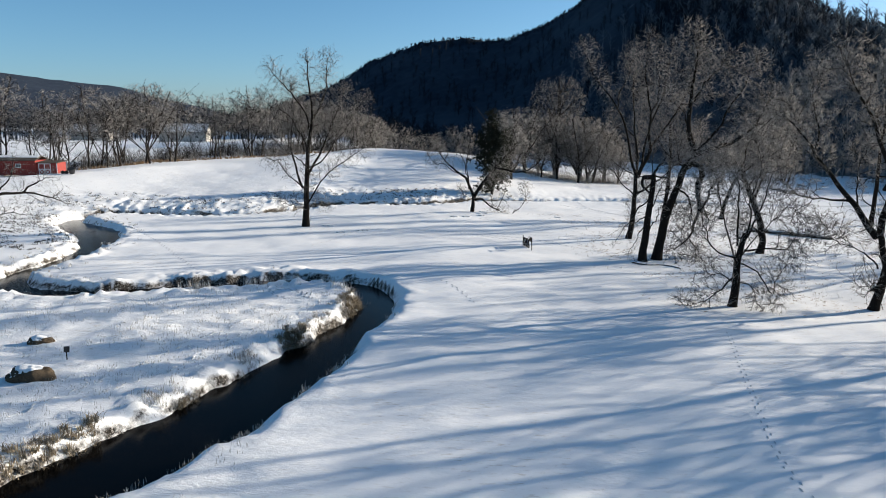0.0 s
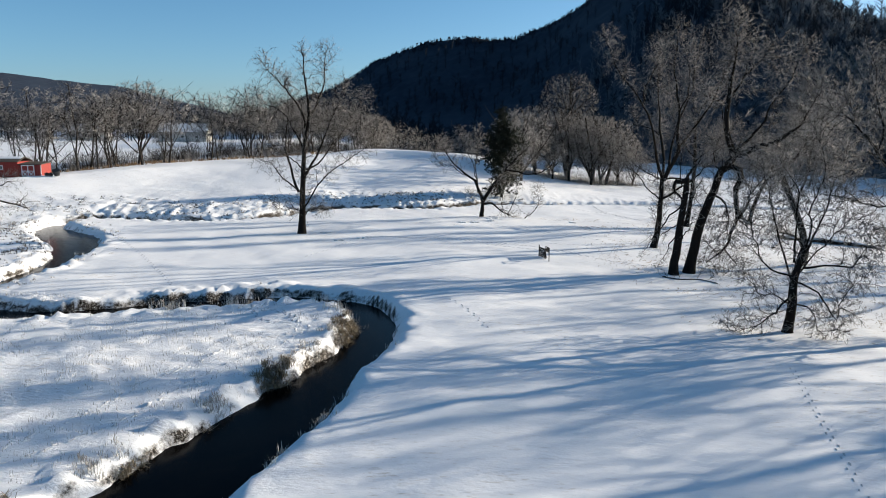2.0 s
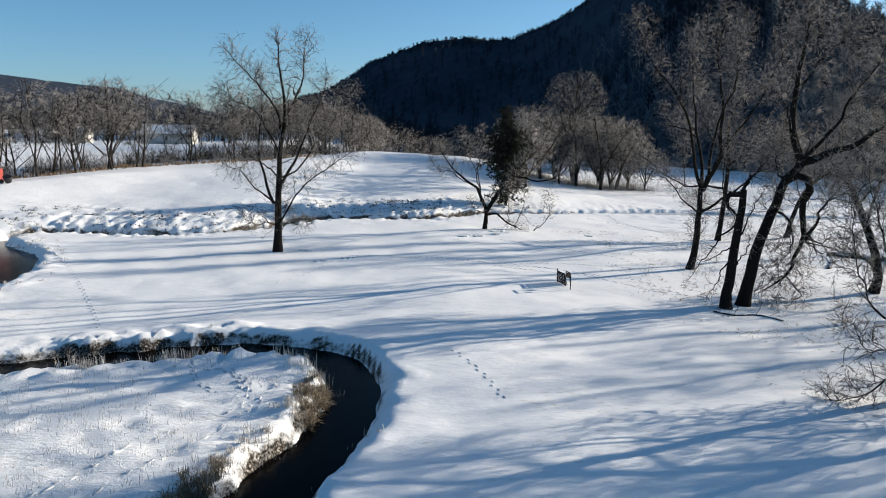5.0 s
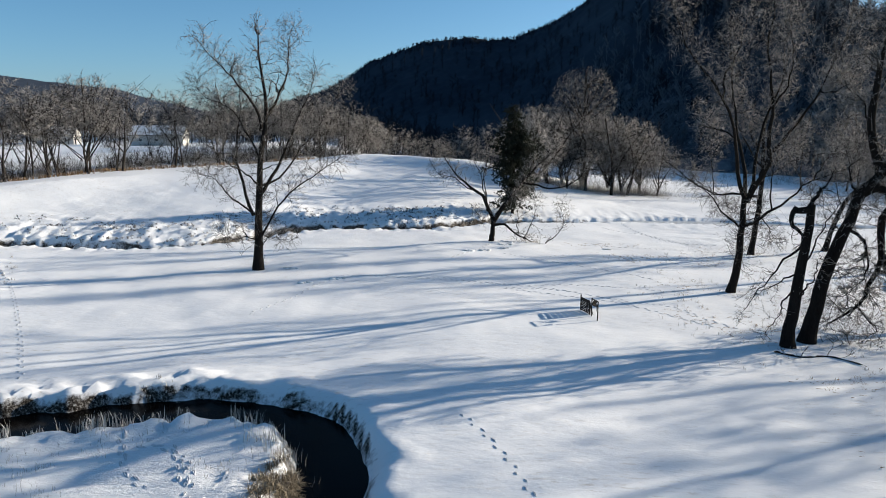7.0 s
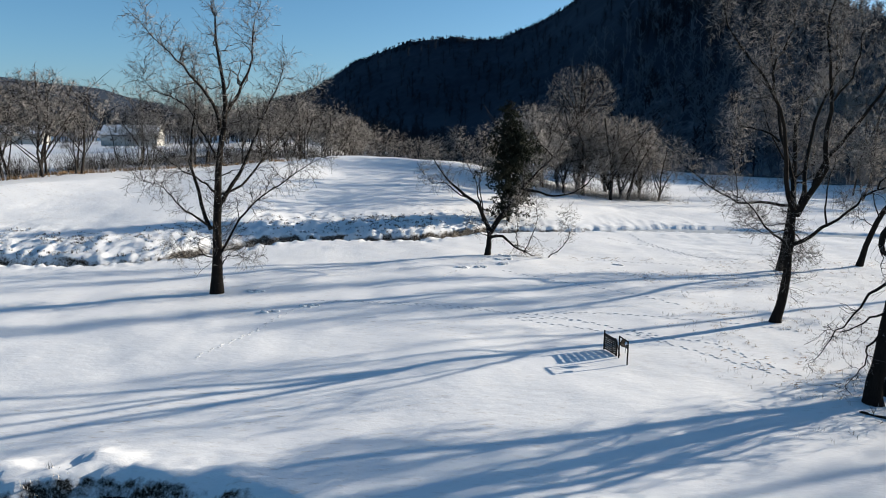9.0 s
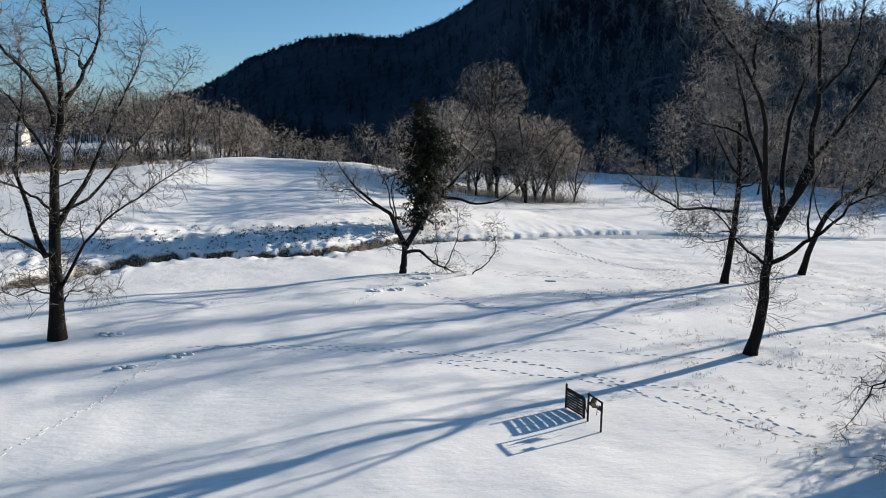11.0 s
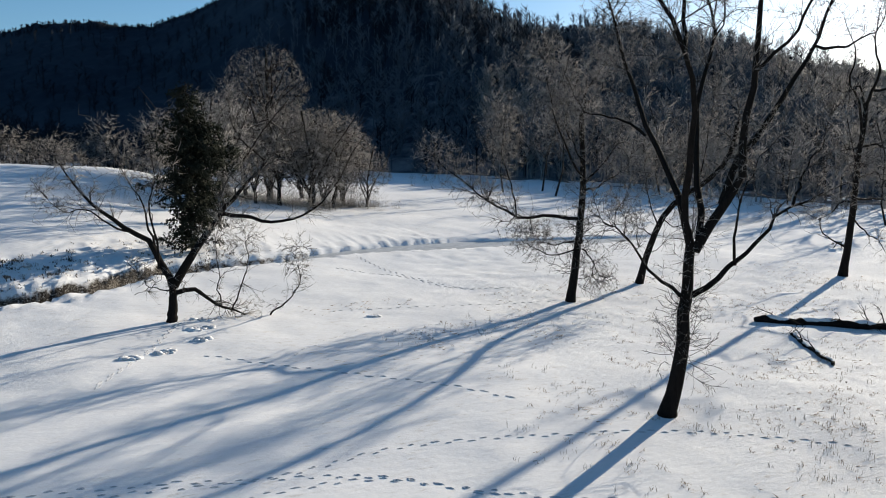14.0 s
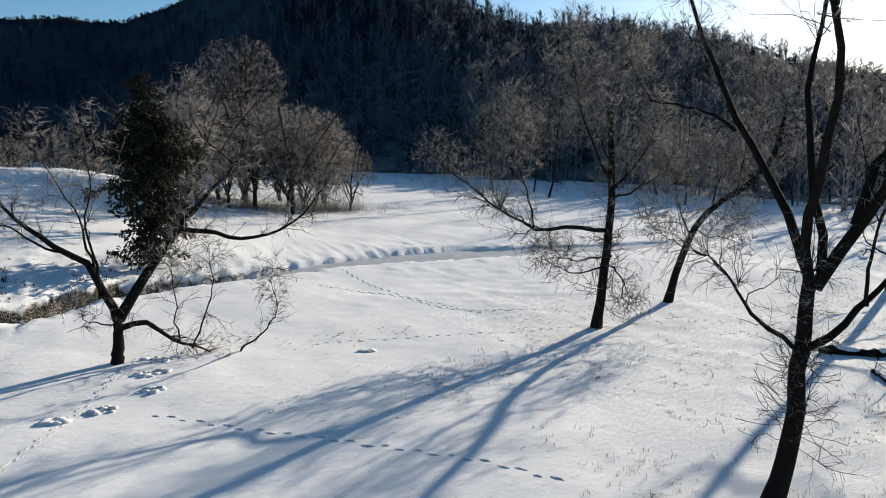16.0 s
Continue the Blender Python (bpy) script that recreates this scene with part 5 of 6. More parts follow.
def gable_house(name, x0, y0, z0, turn, length, depth, eaves, ridge, label):
    root = thing(name, (x0, y0, z0), turn, label=label, category="house")
    bm = bmesh.new()
    v = [bm.verts.new(p) for p in [(-length / 2, -depth / 2, -0.5), (-length / 2, depth / 2, -0.5), (-length / 2, depth / 2, eaves), (-length / 2, 0, ridge - 0.05), (-length / 2, -depth / 2, eaves)]]
    w = [bm.verts.new((length / 2, q.co.y, q.co.z)) for q in v]
    bm.faces.new(v)
    bm.faces.new(w[::-1])
    for i in range(5):
        bm.faces.new((v[i], v[i - 1], w[i - 1], w[i]))
    part("wall", bm, BEIGE_WALL, root)
    tilt = math.degrees(math.atan2(ridge - eaves, depth / 2))
    run = math.hypot(depth / 2, ridge - eaves) + 0.5
    for s in (-1, 1):
        roof = part("roof", box(bmesh.new(), (length + 0.9, run, 0.16), (0, s * (depth / 4 + 0.2), (ridge + eaves) / 2 - 0.02), (-s * tilt, 0, 0), 0.02), ROOFING, root)
        part("snow_cover", box(bmesh.new(), (length + 0.7, run - 0.15, 0.14), (0, s * (depth / 4 + 0.2), (ridge + eaves) / 2 + 0.15), (-s * tilt, 0, 0), 0.05), CLEAN_SNOW, roof, "snow lying on the roof")
    for k in range(3):
        win = part("window", box(bmesh.new(), (1.3, 0.08, 1.1), (length * (-0.3 + 0.3 * k), -depth / 2 - 0.04, eaves * 0.55), bevel=0.01), WHITE_PAINT, root)
        part("pane", box(bmesh.new(), (1.1, 0.03, 0.9), (length * (-0.3 + 0.3 * k), -depth / 2 - 0.09, eaves * 0.55), bevel=0.005), GLASS_DARK, win)
    return root


shed(-71.4, 123.6, ground_at(-69, 124) - 0.1, 4)
gable_house("house", -97.5, 276, ground_at(-97.5, 276), 6, 17, 9, 3.5, 6.4, "pale long house with a snow-covered roof")
gable_house("house", -140, 290, ground_at(-140, 290), 8, 14, 8, 3.2, 5.8, "pale low house half hidden by trees")


def cart(x, y):
    """A small dark tilted tub with two wheels beside the shed."""
    root = thing("cart", (x, y, ground_at(x, y)), 10, label="small dark tipped cart in the snow", category="cart")
    bm = bmesh.new()
    bmesh.ops.create_cone(bm, cap_ends=True, segments=16, radius1=0.42, radius2=0.62, depth=0.9, matrix=pose(0, 0, 0.62, 25, 0, 0))
    part("tub", bm, DARK_METAL, root)
    for dx in (-0.9, -1.5):
        bm = bmesh.new()
        bmesh.ops.create_cone(bm, cap_ends=True, segments=16, radius1=0.32, radius2=0.32, depth=0.14, matrix=pose(dx, 0.1, 0.34, 90, 0, 30))
        part("wheel", bm, DARK_METAL, root)
    part("tongue", box(bmesh.new(), (1.9, 0.06, 0.06), (-0.9, 0, 0.42), (0, 6, 0)), OLD_WOOD, root)


cart(-63.6, 124)


# ---- swing frame, sign, stones and logs ----
def swing_frame():
    x, y = 9.6, 78.5
    root = thing("swing_frame", (x, y, ground_at(x, y)), 0, label="low dark timber frame with a hanging seat and slatted screen", category="swing frame")
    # two posts and a top beam; the frame runs away from the water
    a, b = Vector((0.1, -0.5, 0)), Vector((-0.1, 0.6, 0))
    for p in (a, b):
        part("post", box(bmesh.new(), (0.075, 0.075, 1.5), (p.x, p.y, 0.58), bevel=0.012), OLD_WOOD, root)
    mid, run = (a + b) / 2, (b - a)
    part("beam", box(bmesh.new(), (run.length + 0.12, 0.06, 0.07), (mid.x, mid.y, 1.31), (0, 0, math.degrees(math.atan2(run.y, run.x))), 0.012), OLD_WOOD, root)
    seat = part("seat", box(bmesh.new(), (0.42, 0.36, 0.05), (b.x + 0.12, b.y - 0.3, 0.9), (28, 20, 30), 0.015), OLD_WOOD, root, "tilted dark hanging seat")
    part("seat_back", box(bmesh.new(), (0.4, 0.05, 0.36), (b.x + 0.14, b.y - 0.2, 1.0), (10, 24, 40), 0.012), OLD_WOOD, seat)
    part("chain", box(bmesh.new(), (0.025, 0.025, 0.42), (b.x + 0.2, b.y - 0.42, 1.1), (0, 8, 0), 0.004), DARK_METAL, seat)
    part("chain", box(bmesh.new(), (0.025, 0.025, 0.5), (b.x + 0.24, b.y - 0.46, 0.72), (6, 0, 0), 0.004), DARK_METAL, seat)
    part("plate", box(bmesh.new(), (0.05, 0.22, 0.2), (a.x - 0.05, a.y + 0.12, 1.02), (0, 20, 10), 0.01), DARK_METAL, root, "small dark hanging plate")
    # the slatted screen behind
    c, d = Vector((-0.16, 0.95, 0)), Vector((-0.55, 2.3, 0))
    face = math.degrees(math.atan2(d.y - c.y, d.x - c.x))
    m = (c + d) / 2
    screen = part("screen_frame", box(bmesh.new(), ((d - c).length, 0.05, 0.1), (m.x, m.y, 0.98), (0, 0, face), 0.01), OLD_WOOD, root)
    for p, h in ((c, 1.1), (d, 1.35), (m + Vector((0.12, -0.02, 0)), 1.1)):
        part("upright", box(bmesh.new(), (0.08, 0.08, h), (p.x, p.y, h / 2 - 0.15), bevel=0.01), OLD_WOOD, screen)
    for k in range(7):
        part("slat", box(bmesh.new(), ((d - c).length + 0.08, 0.035, 0.10), (m.x + 0.04, m.y, 0.1 + 0.125 * k), (0, 0, face), 0.008), OLD_WOOD, screen)
    part("brace", box(bmesh.new(), (0.05, 0.05, 1.2), (c.x + 0.12, c.y + 0.1, 0.5), (0, -16, 0), 0.01), OLD_WOOD, screen)


def stake_sign(x, y):
    root = thing("sign", (x, y, ground_at(x, y)), 25, label="small dark square sign on a thin stake", category="sign")
    part("stake", box(bmesh.new(), (0.06, 0.04, 0.95), (0, 0, 0.3), bevel=0.008), OLD_WOOD, root)
    part("panel", box(bmesh.new(), (0.3, 0.03, 0.34), (0.02, -0.04, 0.62), (0, 4, 0), 0.006), DARK_METAL, root)


def boulder(name, x, y, size, seed, label, mat=EARTH):
    """A lumpy stone with a cap of snow."""
    root = thing(name, (x, y, ground_at(x, y)), 0, label=label, category="rock")
    for nm, m, lift, grow_by in (("stone", mat, 0.0, 1.0), ("snow_cap", CLEAN_SNOW, 0.16, 0.86)):
        bm = bmesh.new()
        bmesh.ops.create_icosphere(bm, subdivisions=4, radius=1.0)
        for v in bm.verts:
            n = noise.noise(v.co * 1.7 + Vector((seed, 0, 0))) * 0.3 + noise.noise(v.co * 5 + Vector((seed, 3, 0))) * 0.09
            c = v.co * (1 + n) * grow_by
            v.co = Vector((c.x * size[0], c.y * size[1], max(c.z, -0.2) * size[2] * (1.0 if nm == "stone" else 1.08)))
            if nm == "snow_cap":
                v.co.z += lift * size[2] - 0.7 * size[2] * max(0, v.co.x / size[0] - 0.35)
        part(nm, bm, m, root, smooth=True)


def log_thing(x0, y0, x1, y1, r, seed, stubs, label):
    """A fallen trunk, crooked and knobbed, with forked broken branches and patches of snow along its top."""
    rs = np.random.default_rng(seed)
    root = thing("fallen_log", (x0, y0, ground_at(x0, y0)), 0, label=label, category="log")
    n = 34
    s = np.linspace(0, 1, n)
    across = np.array([-(y1 - y0), x1 - x0]) / math.hypot(x1 - x0, y1 - y0)
    bow = 0.5 * value_noise(s * 3, s * 0, seed) + 0.18 * value_noise(s * 8, s * 0, seed + 1)
    gx, gy = x0 + (x1 - x0) * s + across[0] * bow, y0 + (y1 - y0) * s + across[1] * bow
    p = np.column_stack([gx - x0, gy - y0, ground_height(gx, gy) - ground_at(x0, y0) + r * 0.55 + 0.12 * r * value_noise(s * 6, s * 0, seed + 2)])
    rad = r * (1.0 - 0.4 * s) * (1 + 0.22 * value_noise(s * 11, s * 0, seed + 3) + 0.12 * rs.normal(size=n))
    rad[[0, -1]] *= 0.4
    v, q = tubes(p[None], rad[None], 12)
    v = v + rs.normal(scale=r * 0.06, size=v.shape)
    link_mesh("trunk", v, q, BARK, root)
    start = 2
    while start < n - 5:
        k = int(rs.integers(4, 10))
        sl = slice(start, min(start + k, n - 2))
        c = p[sl] + np.array([0, 0, 1]) * rad[sl, None] * 0.6 + rs.normal(scale=r * 0.08, size=p[sl].shape)
        rr = rad[sl] * rs.uniform(0.68, 0.92, len(c))
        rr[[0, -1]] *= 0.3
        v, q = tubes(c[None], rr[None], 9)
        link_mesh("snow_cover", v, q, CLEAN_SNOW, root, label="snow lying along the log")
        start += k + int(rs.integers(0, 3))
    for k in range(stubs):
        i = int(rs.integers(3, n - 3))
        d = rs.normal(size=3)
        d[2] = abs(d[2]) * 0.6 + 0.1
        d /= np.linalg.norm(d)
        ln = rs.uniform(0.8, 2.8)
        c = [p[i]]
        for _ in range(5):
            d = d + rs.normal(scale=0.25, size=3)
            d[2] = max(d[2], -0.05)
            d /= np.linalg.norm(d)
            c.append(c[-1] + d * ln / 5)
        c = np.array([c])
        rr = np.array([[0.06, 0.05, 0.038, 0.03, 0.02, 0.01]]) * min(1, r / 0.2)
        v, q = tubes(c, rr, 6)
        t, tr = grow(rs, c, rr, 7, (0.5, 0.3, 1.2), (30, 70), 0.2, 0.2, 3, 0.2, 0.6)
        stub = link_mesh("branch", v, q, BARK, root)
        for one, r1 in zip(t, tr):
            v, q = tubes(one[None], np.maximum(r1, 0.008)[None], 4)
            link_mesh("twig", v, q, BARK, stub)


swing_frame()
stake_sign(-21.3, 39.4)
boulder("snowy_rock", -21.4, 36.0, (1.2, 0.8, 0.55), 2, "dark lump half buried in drifted snow")
boulder("snowy_rock", -24.5, 42.5, (0.8, 0.6, 0.35), 9, "low snow-covered lump in the meadow")
log_thing(42.1, 99.7, 50.5, 92.6, 0.31, 3, 9, "thick fallen log with broken branches, topped with snow")
log_thing(41.0, 95.3, 36.8, 89.8, 0.15, 5, 4, "thin fallen branch lying on the snow")
log_thing(19.0, 71.5, 23.5, 70.2, 0.07, 7, 5, "broken branch lying under the trees")


def bench(x, y, turn):
    """A far-off low table on two trestles, under snow."""
    root = thing("picnic_table", (x, y, ground_at(x, y)), turn, label="small dark picnic table capped with snow", category="table")
    part("tabletop", box(bmesh.new(), (1.5, 0.75, 0.06), (0, 0, 0.72), bevel=0.01), OLD_WOOD, root)
    part("snow_cover", box(bmesh.new(), (1.45, 0.72, 0.14), (0, 0, 0.82), bevel=0.05), CLEAN_SNOW, root, "snow lying on the table")
    for s in (-1, 1):
        part("bench", box(bmesh.new(), (1.5, 0.25, 0.05), (0, s * 0.62, 0.42), bevel=0.01), OLD_WOOD, root)
        for a in (-1, 1):
            part("leg", box(bmesh.new(), (0.08, 0.08, 0.86), (s * 0.55, a * 0.28, 0.36), (a * 24, 0, 0), 0.01), OLD_WOOD, root)


bench(82, 121, 30)


# ---- grass on the banks and weeds in the snow ----
def tufts(name, places, blades, height, mat, seed, label, width=0.012, splay=0.5):
    """Tufts of dead grass; every blade is a tapering bent strip with a fold."""
    rs = np.random.default_rng(seed)
    n = len(places) * blades
    root = np.repeat(places, blades, axis=0) + np.column_stack([rs.normal(scale=0.10, size=(n, 2)), np.full(n, -0.04)])
    az = rs.uniform(0, 2 * np.pi, n)
    out = np.column_stack([np.cos(az), np.sin(az), np.zeros(n)])
    side = np.column_stack([-np.sin(az), np.cos(az), np.zeros(n)]) * width
    h = height * rs.uniform(0.4, 1.2, n)[:, None]
    lean = rs.uniform(0.1, 1, n)[:, None] * splay
    up = np.array([0, 0, 1.0])
    mid = root + up * h * 0.55 + out * h * lean * 0.3
    tip = root + up * h * (1 - 0.35 * lean) + out * h * lean
    v = np.stack([root - side, root + side, mid - side * 0.8, mid + side * 0.8 + out * 0.004, tip], axis=1).reshape(-1, 3)
    b = np.arange(n)[:, None] * 5
    return tagged(link_mesh(name, v, [b + np.array([0, 1, 3, 2]), b + np.array([2, 3, 4])], mat, smooth=False), label, "grass", kind="stuff")


def on_ground(x, y):
    return np.column_stack([x, y, ground_height(x, y)])


def bank_places(count, first, last, out, seed, side=0):
    """Places beside the creek between two stretches of its course; side: 1 or -1 for one bank alone."""
    rs = np.random.default_rng(seed)
    i = rs.integers(first, last, count)
    t = np.gradient(COURSE[:, :2], axis=0)
    t /= np.linalg.norm(t, axis=1)[:, None]
    nrm = np.column_stack([-t[:, 1], t[:, 0]])
    s = np.full(count, side) if side else rs.choice([-1, 1], count)
    d = (COURSE[i, 2] / 2 + rs.uniform(*out, count)) * s
    c = COURSE[i, :2] + nrm[i] * d[:, None] + rs.normal(scale=0.35, size=(count, 2))
    # patchy
    keep = value_noise(c[:, 0] / 2.0, c[:, 1] / 2.0, seed) > -0.15
    return on_ground(c[keep, 0], c[keep, 1])


tufts("bank_grass", bank_places(1050, 20, 86, (-0.05, 0.75), 1, 1), 26, 0.44, BANK_STRAW, 2, "straw tussocks hanging over the creek bank", 0.018, 1.5)
tufts("bank_grass", bank_places(420, 20, 92, (0.2, 1.1), 45, 1), 14, 0.4, STRAW, 46, "white-frosted grass on the lip of the bank", 0.012, 1.1)
tufts("bank_grass", bank_places(110, 20, 76, (0.0, 0.5), 3, -1), 8, 0.4, STRAW, 4, "sparse frosted grass at the foot of the bank")
tufts("bank_grass", bank_places(110, 110, 150, (0.0, 0.5), 5), 8, 0.36, STRAW, 6, "frosted reeds along the creek bank", splay=0.7)


def clumps(spots, count, seed):
    r = np.random.default_rng(seed)
    c = np.array(spots)[r.integers(0, len(spots), count)] + r.normal(scale=(0.55, 0.22), size=(count, 2))
    return on_ground(c[:, 0], c[:, 1])


tufts("reeds", clumps([(-14.4, 59.4), (-15.4, 59.2), (-16.4, 58.8), (-19.8, 57.7), (-20.6, 57.4), (-9.6, 59.2), (-7.9, 57.2), (-7.2, 55.4)], 120, 43), 5, 0.8, STRAW, 44, "tall white-frosted reeds at the water's edge", 0.012, 0.5)
tufts("bank_grass", bank_places(700, 180, 280, (0.1, 8.0), 7, 1), 8, 0.26, STRAW, 8, "snow-flecked rough grass on the field's edge", 0.02, 0.9)
tufts("bank_grass", bank_places(260, 150, 210, (0.1, 3.0), 9), 10, 0.3, STRAW, 10, "frosted rough grass round the creek's bend", 0.02, 0.9)
tufts("bank_grass", bank_places(2600, 165, 280, (0.1, 8.5), 11, 1), 5, 0.26, DARK_STALKS, 12, "dark broken stalks on the field's edge", 0.035, 1.3)
rs = np.random.default_rng(14)


def patchy(count, x0, x1, y0, y1, seed, cut=0.1, size=4.0):
    r = np.random.default_rng(seed)
    x, y = r.uniform(x0, x1, count), r.uniform(y0, y1, count)
    keep = value_noise(x / size, y / size, seed) > cut
    return on_ground(x[keep], y[keep])


tufts("meadow_grass", patchy(6000, -40, -8, 20, 61, 15, -0.15, 2.5), 4, 0.3, STRAW, 16, "thin frosted stalks standing out of the snow", 0.006, 0.4)
tufts("meadow_grass", patchy(1900, 14, 62, 58, 112, 17, 0.15), 5, 0.32, STRAW, 18, "thin dead weeds standing out of the snow", 0.007, 0.5)
tufts("meadow_weeds", patchy(3000, 17, 62, 56, 108, 37, 0.12, 3.0), 8, 0.24, BROWN_GRASS, 38, "dark dead weeds flattened in clumps on the snow", 0.007, 2.2)
tufts("field_edge_grass", brush_places(520, [(-95, 128), (-78, 131), (-66, 148), (-60, 166), (-46, 181), (-30, 196)], 1.6, 19)[0], 10, 0.7, BROWN_GRASS, 20, "tall brown grass under the trees", 0.03, 0.6)


def litter():
    """Fallen twigs and flattened stems lying on the snow."""
    r = np.random.default_rng(23)
    n = 9000
    x, y = r.uniform(8, 66, n), r.uniform(52, 116, n)
    keep = (value_noise(x / 5, y / 5, 29) > -0.1) & (value_noise(x / 1.5, y / 1.5, 30) > -0.1) & (x > 16 - (y - 60) * 0.05)
    x, y = x[keep], y[keep]
    k = len(x)
    a = np.radians(r.normal(-25, 35, k))
    ln = r.uniform(0.06, 0.42, k)
    p0 = on_ground(x, y) + np.array([0, 0, 0.015])
    x1, y1 = x + np.cos(a) * ln, y + np.sin(a) * ln
    p1 = on_ground(x1, y1) + np.column_stack([np.zeros(k), np.zeros(k), r.uniform(0.02, 0.12, k)])
    v, f = spikes(np.stack([p0, p1], axis=1), r.uniform(0.008, 0.022, k))
    return tagged(link_mesh("fallen_twigs", v, f, BROWN_GRASS), "dark bits of twig and stem strewn on the snow", "twigs", kind="stuff")


litter()

# ---- tracks in the snow ----
TRACKS = [
    (0.52, 0.19, [(-10, 92.4), (-3, 90.9), (4.5, 89.6), (11.1, 90), (19.1, 87.7), (23.4, 85.5), (27.4, 82.4)]),
    (0.52, 0.19, [(4.3, 88.5), (8.4, 88.1), (11.4, 85.9), (14.2, 83.7), (16.4, 82.3), (17.7, 78.8), (18.8, 76.3)]),
    (0.52, 0.19, [(4.2, 88.2), (9.2, 85.6), (12.2, 84), (14.3, 81.2), (17.4, 77)]),
    (0.45, 0.15, [(19, 46.4), (16, 35.7), (14.1, 28.3), (13.8, 24), (14.5, 18)]),
    (0.5, 0.22, [(-20, 30), (-16.7, 38.2), (-15.5, 42.3), (-13.7, 46.2), (-11.8, 49.5), (-9.9, 51.4), (-10.3, 54.5), (-11.9, 56.9)]),
    (0.5, 0.22, [(-17.5, 33), (-14.7, 37), (-13.8, 40.7), (-12.7, 44.2), (-10.4, 48.7), (-9.2, 52), (-8.9, 55)]),
    (0.6, 0.22, [(-41.9, 94), (-37.2, 88.1), (-28.4, 74.5), (-22.5, 64.5)]),
    (0.5, 0.22, [(-14.5, 78.4), (-12.8, 82.9), (-11.7, 87), (-10.2, 90.7), (-6.9, 92), (-2.7, 91.4)]),
    (0.55, 0.3, [(-0.2, 102.1), (2.7, 107.7), (5.5, 114.4), (8.8, 118.9)]),
    (0.7, 0.25, [(5.5, 105.5), (7.9, 103.1), (10.2, 100.9), (13, 98.2), (15.7, 95.3), (17.6, 92.5)]),
    (1.1, 0.22, [(10, 103.8), (13, 106.4), (16.3, 108.6)]),
    (0.7, 0.18, [(15.5, 114), (20.2, 112.9), (29.6, 111), (33.8, 110.4)]),
    (0.5, 0.2, [(21.2, 129.7), (25.3, 123.9), (27.4, 118.5), (32.9, 115.6)]),
    (0.6, 0.2, [(25.1, 136.2), (25.7, 124.8), (28.7, 116.8)]),
    (0.52, 0.19, [(-2.4, 91.4), (3.8, 89.9), (8.2, 88.5), (11.1, 86.1), (13.6, 83)]),
    (0.55, 0.28, [(-14.7, 58.5), (-13.1, 55.2), (-11.4, 53.1)]),
    (0.55, 0.28, [(-13.2, 57.1), (-11.6, 56.3), (-10.1, 53.1)]),
    (0.55, 0.17, [(0, 60.1), (1.5, 56.6), (2.4, 52.9)]),
]


# trodden snow, greyed further to paint in the shade of the prints' hollows
SHADE_TRODDEN = two_tone("shaded_trodden_snow", (0.56, 0.56, 0.57), (0.74, 0.74, 0.75), 3.0, 0.8, 16, bump=0.3, depth=0.02)


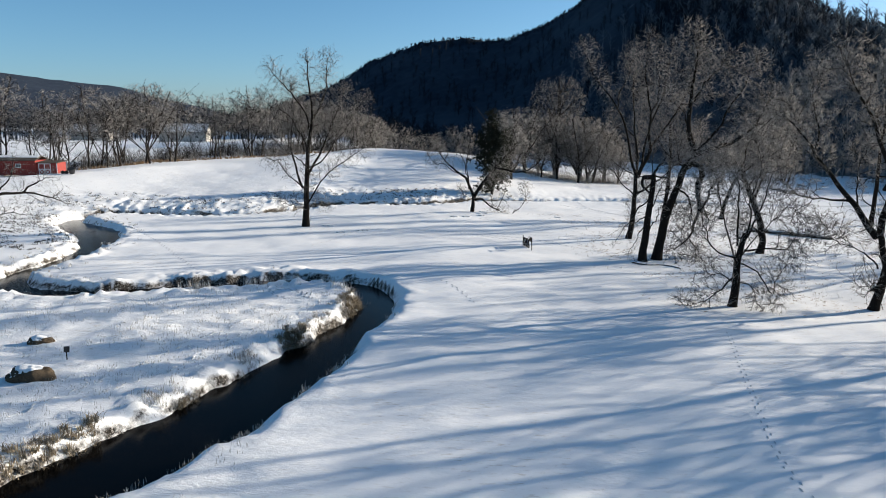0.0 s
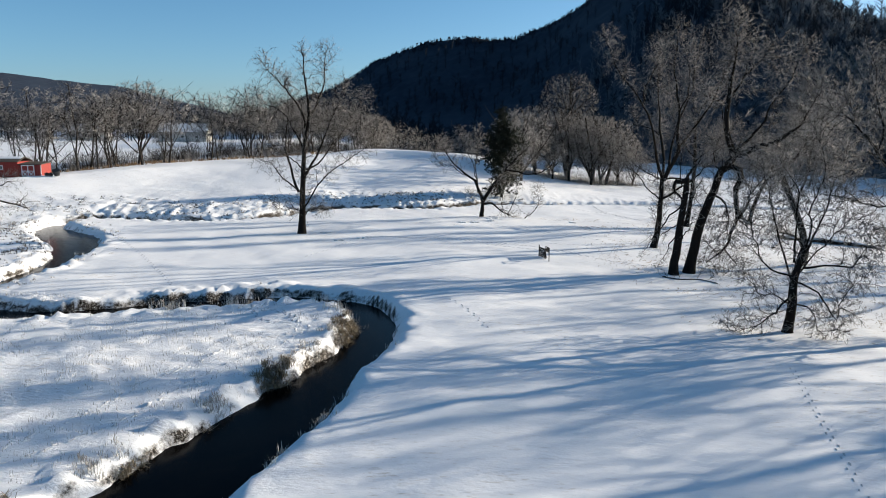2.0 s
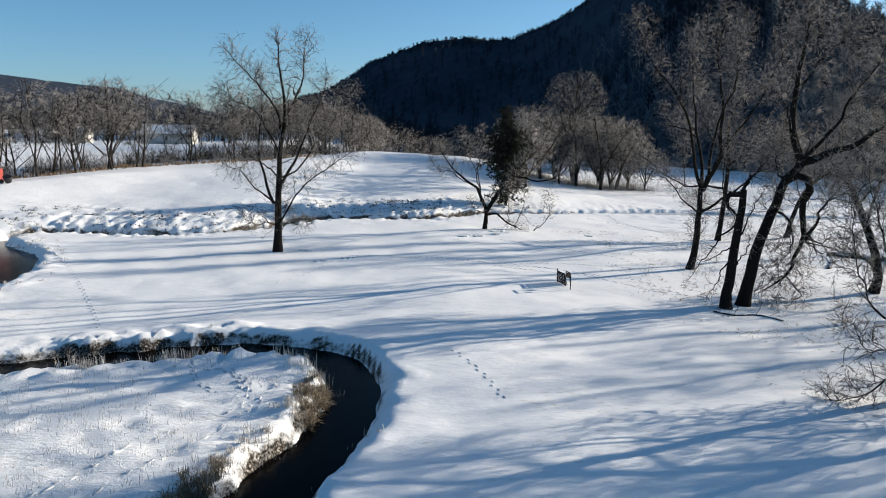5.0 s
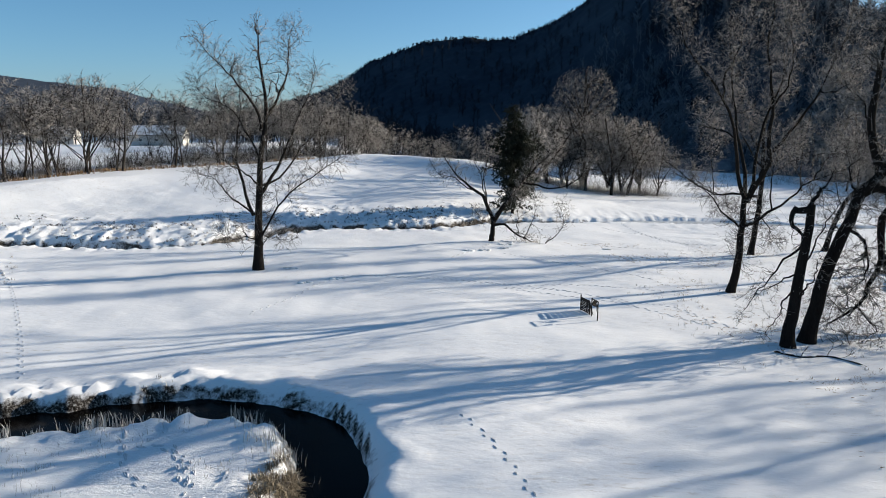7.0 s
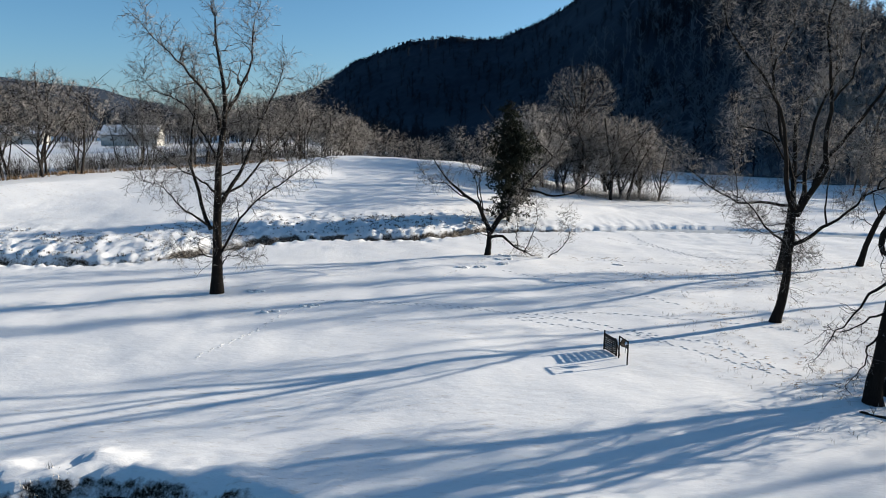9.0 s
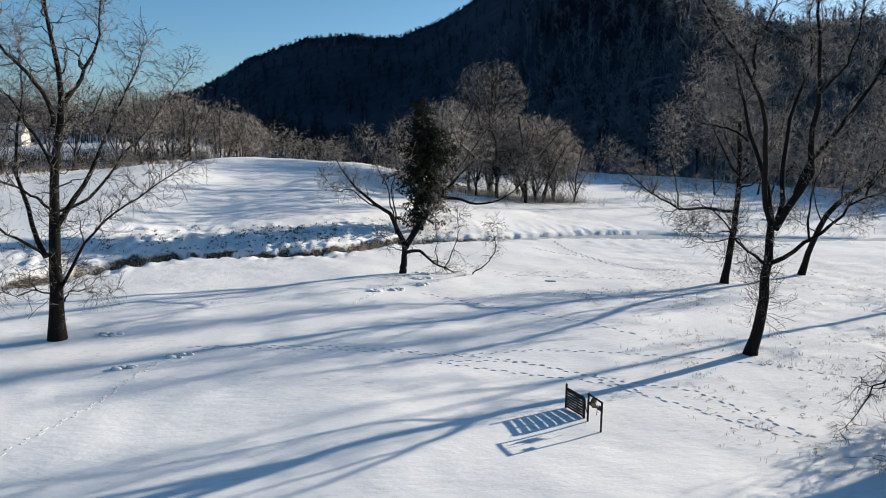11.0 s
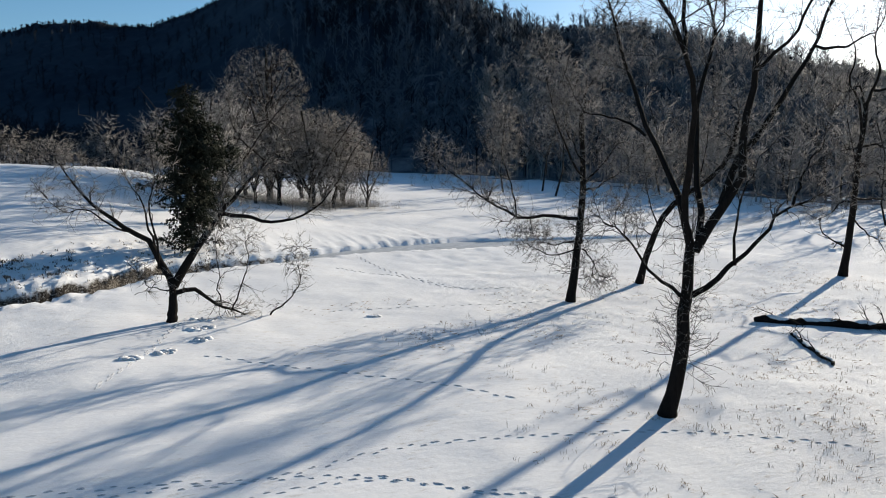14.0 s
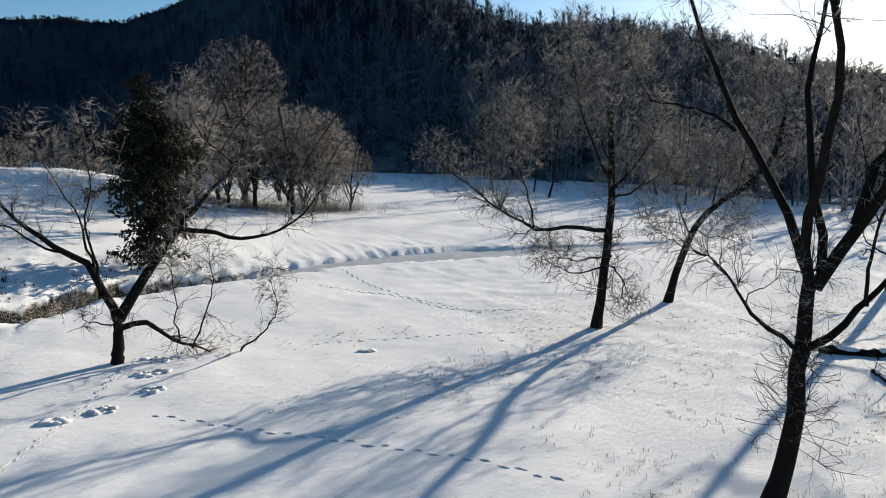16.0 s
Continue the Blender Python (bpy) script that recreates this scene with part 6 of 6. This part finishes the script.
def prints():
    """Each print is a trodden hollow in a low raised rim, greyed for the shade inside it."""
    rs = np.random.default_rng(41)
    ring = np.linspace(0, 2 * np.pi, 10, endpoint=False)
    V, F, base = [], [], 0
    for step, size, line in TRACKS:
        p = smooth_line([(x, y, 0) for x, y in line], 10)[:, :2]
        s = np.concatenate([[0], np.cumsum(np.linalg.norm(np.diff(p, axis=0), axis=1))])
        for k, d in enumerate(np.arange(0, s[-1], step)):
            d += rs.uniform(-0.12, 0.12) * step
            x, y = np.interp(d, s, p[:, 0]), np.interp(d, s, p[:, 1])
            tx, ty = np.interp(d + 0.3, s, p[:, 0]) - np.interp(d - 0.3, s, p[:, 0]), np.interp(d + 0.3, s, p[:, 1]) - np.interp(d - 0.3, s, p[:, 1])
            n = math.hypot(tx, ty) + 1e-6
            tx, ty = tx / n, ty / n
            off = 0.1 * (1 if k % 2 else -1)
            x, y = x - ty * off, y + tx * off
            lx, wd = size * rs.uniform(0.38, 0.7), size * rs.uniform(0.11, 0.2)
            rows = []
            for scale, h in ((2.6, -0.03), (1.25, 0.022), (0.95, 0.022), (0.7, 0.003)):
                u, w = lx * scale * np.cos(ring) * rs.uniform(0.92, 1.08, 10), wd * scale * np.sin(ring) * rs.uniform(0.92, 1.08, 10)
                gx, gy = x + tx * u - ty * w, y + ty * u + tx * w
                rows.append(np.column_stack([gx, gy, h * rs.uniform(0.7, 1.3, 10)]))
            rows.append(np.array([[x, y, 0.004]]))
            V.append(np.vstack(rows))
            i = np.arange(10)
            j = (i + 1) % 10
            for r in range(3):
                F.append(np.column_stack([base + r * 10 + i, base + r * 10 + j, base + r * 10 + 10 + j, base + r * 10 + 10 + i]))
            tri = np.column_stack([base + 30 + i, base + 30 + j, np.full(10, base + 40), np.full(10, base + 40)])
            F.append(tri)
            base += 41
    V = np.vstack(V)
    V[:, 2] += ground_height(V[:, 0], V[:, 1])
    quads = np.vstack(F)
    flat = quads[:, 2] == quads[:, 3]
    return tagged(link_mesh("footprints", V, [quads[~flat], quads[flat][:, :3]], SHADE_TRODDEN), "trails of animal and boot prints in snow", "footprints", kind="stuff")


prints()


def scuffed(x, y, r, seed):
    """A trampled spot: kicked-up clods of snow round a ragged hollow."""
    rs = np.random.default_rng(seed)
    ob = thing("dug_snow", (x, y, ground_at(x, y)), 0, label="patch of dug and trampled snow", category="dug snow", group="dug patches in the snow")
    for k in range(14):
        a, d = rs.uniform(0, 6.28), r * math.sqrt(rs.uniform(0.05, 1.0))
        px, py, size = d * math.cos(a), 0.7 * d * math.sin(a), rs.uniform(0.07, 0.2)
        lift = ground_at(x + px, y + py) - ground_at(x, y)
        bm = bmesh.new()
        bmesh.ops.create_icosphere(bm, subdivisions=2, radius=1.0)
        for v in bm.verts:
            n = 1 + 0.5 * noise.noise(v.co * 1.8 + Vector((seed, k, 0)))
            v.co = Vector((v.co.x * n * size * 1.3, v.co.y * n * size, v.co.z * n * size * 0.55))
            v.co += Vector((px, py, lift + size * 0.2))
        part("clod", bm, SHADE_TRODDEN if k % 2 else CLEAN_SNOW, ob, smooth=True)
    bm = bmesh.new()
    ring = [bm.verts.new((r * q * math.cos(b), 0.65 * r * q * math.sin(b), ground_at(x + r * q * math.cos(b), y + 0.65 * r * q * math.sin(b)) - ground_at(x, y) + 0.012)) for b, q in zip(np.linspace(0, 6.28, 17)[:-1], rs.uniform(0.35, 0.8, 16))]
    bm.faces.new(ring)
    part("hollow", bm, SCUFFED, ob, "scraped bare hollow with dead grass")


SCUFFED = two_tone("scraped_snow", (0.22, 0.20, 0.18), (0.6, 0.6, 0.6), 3.0, 0.9, 12, bump=0.6, depth=0.05)
for k, (x, y, r) in enumerate([(6.0, 111.2, 0.75), (5.6, 108.6, 0.6), (3.5, 106.9, 0.55), (17.7, 111.2, 0.5), (1.6, 106.3, 0.5), (6.6, 113.6, 0.8), (-15.6, 96.2, 0.7), (-12.6, 88.6, 0.5), (-10.2, 90.4, 0.6)]):
    scuffed(x, y, r, k)
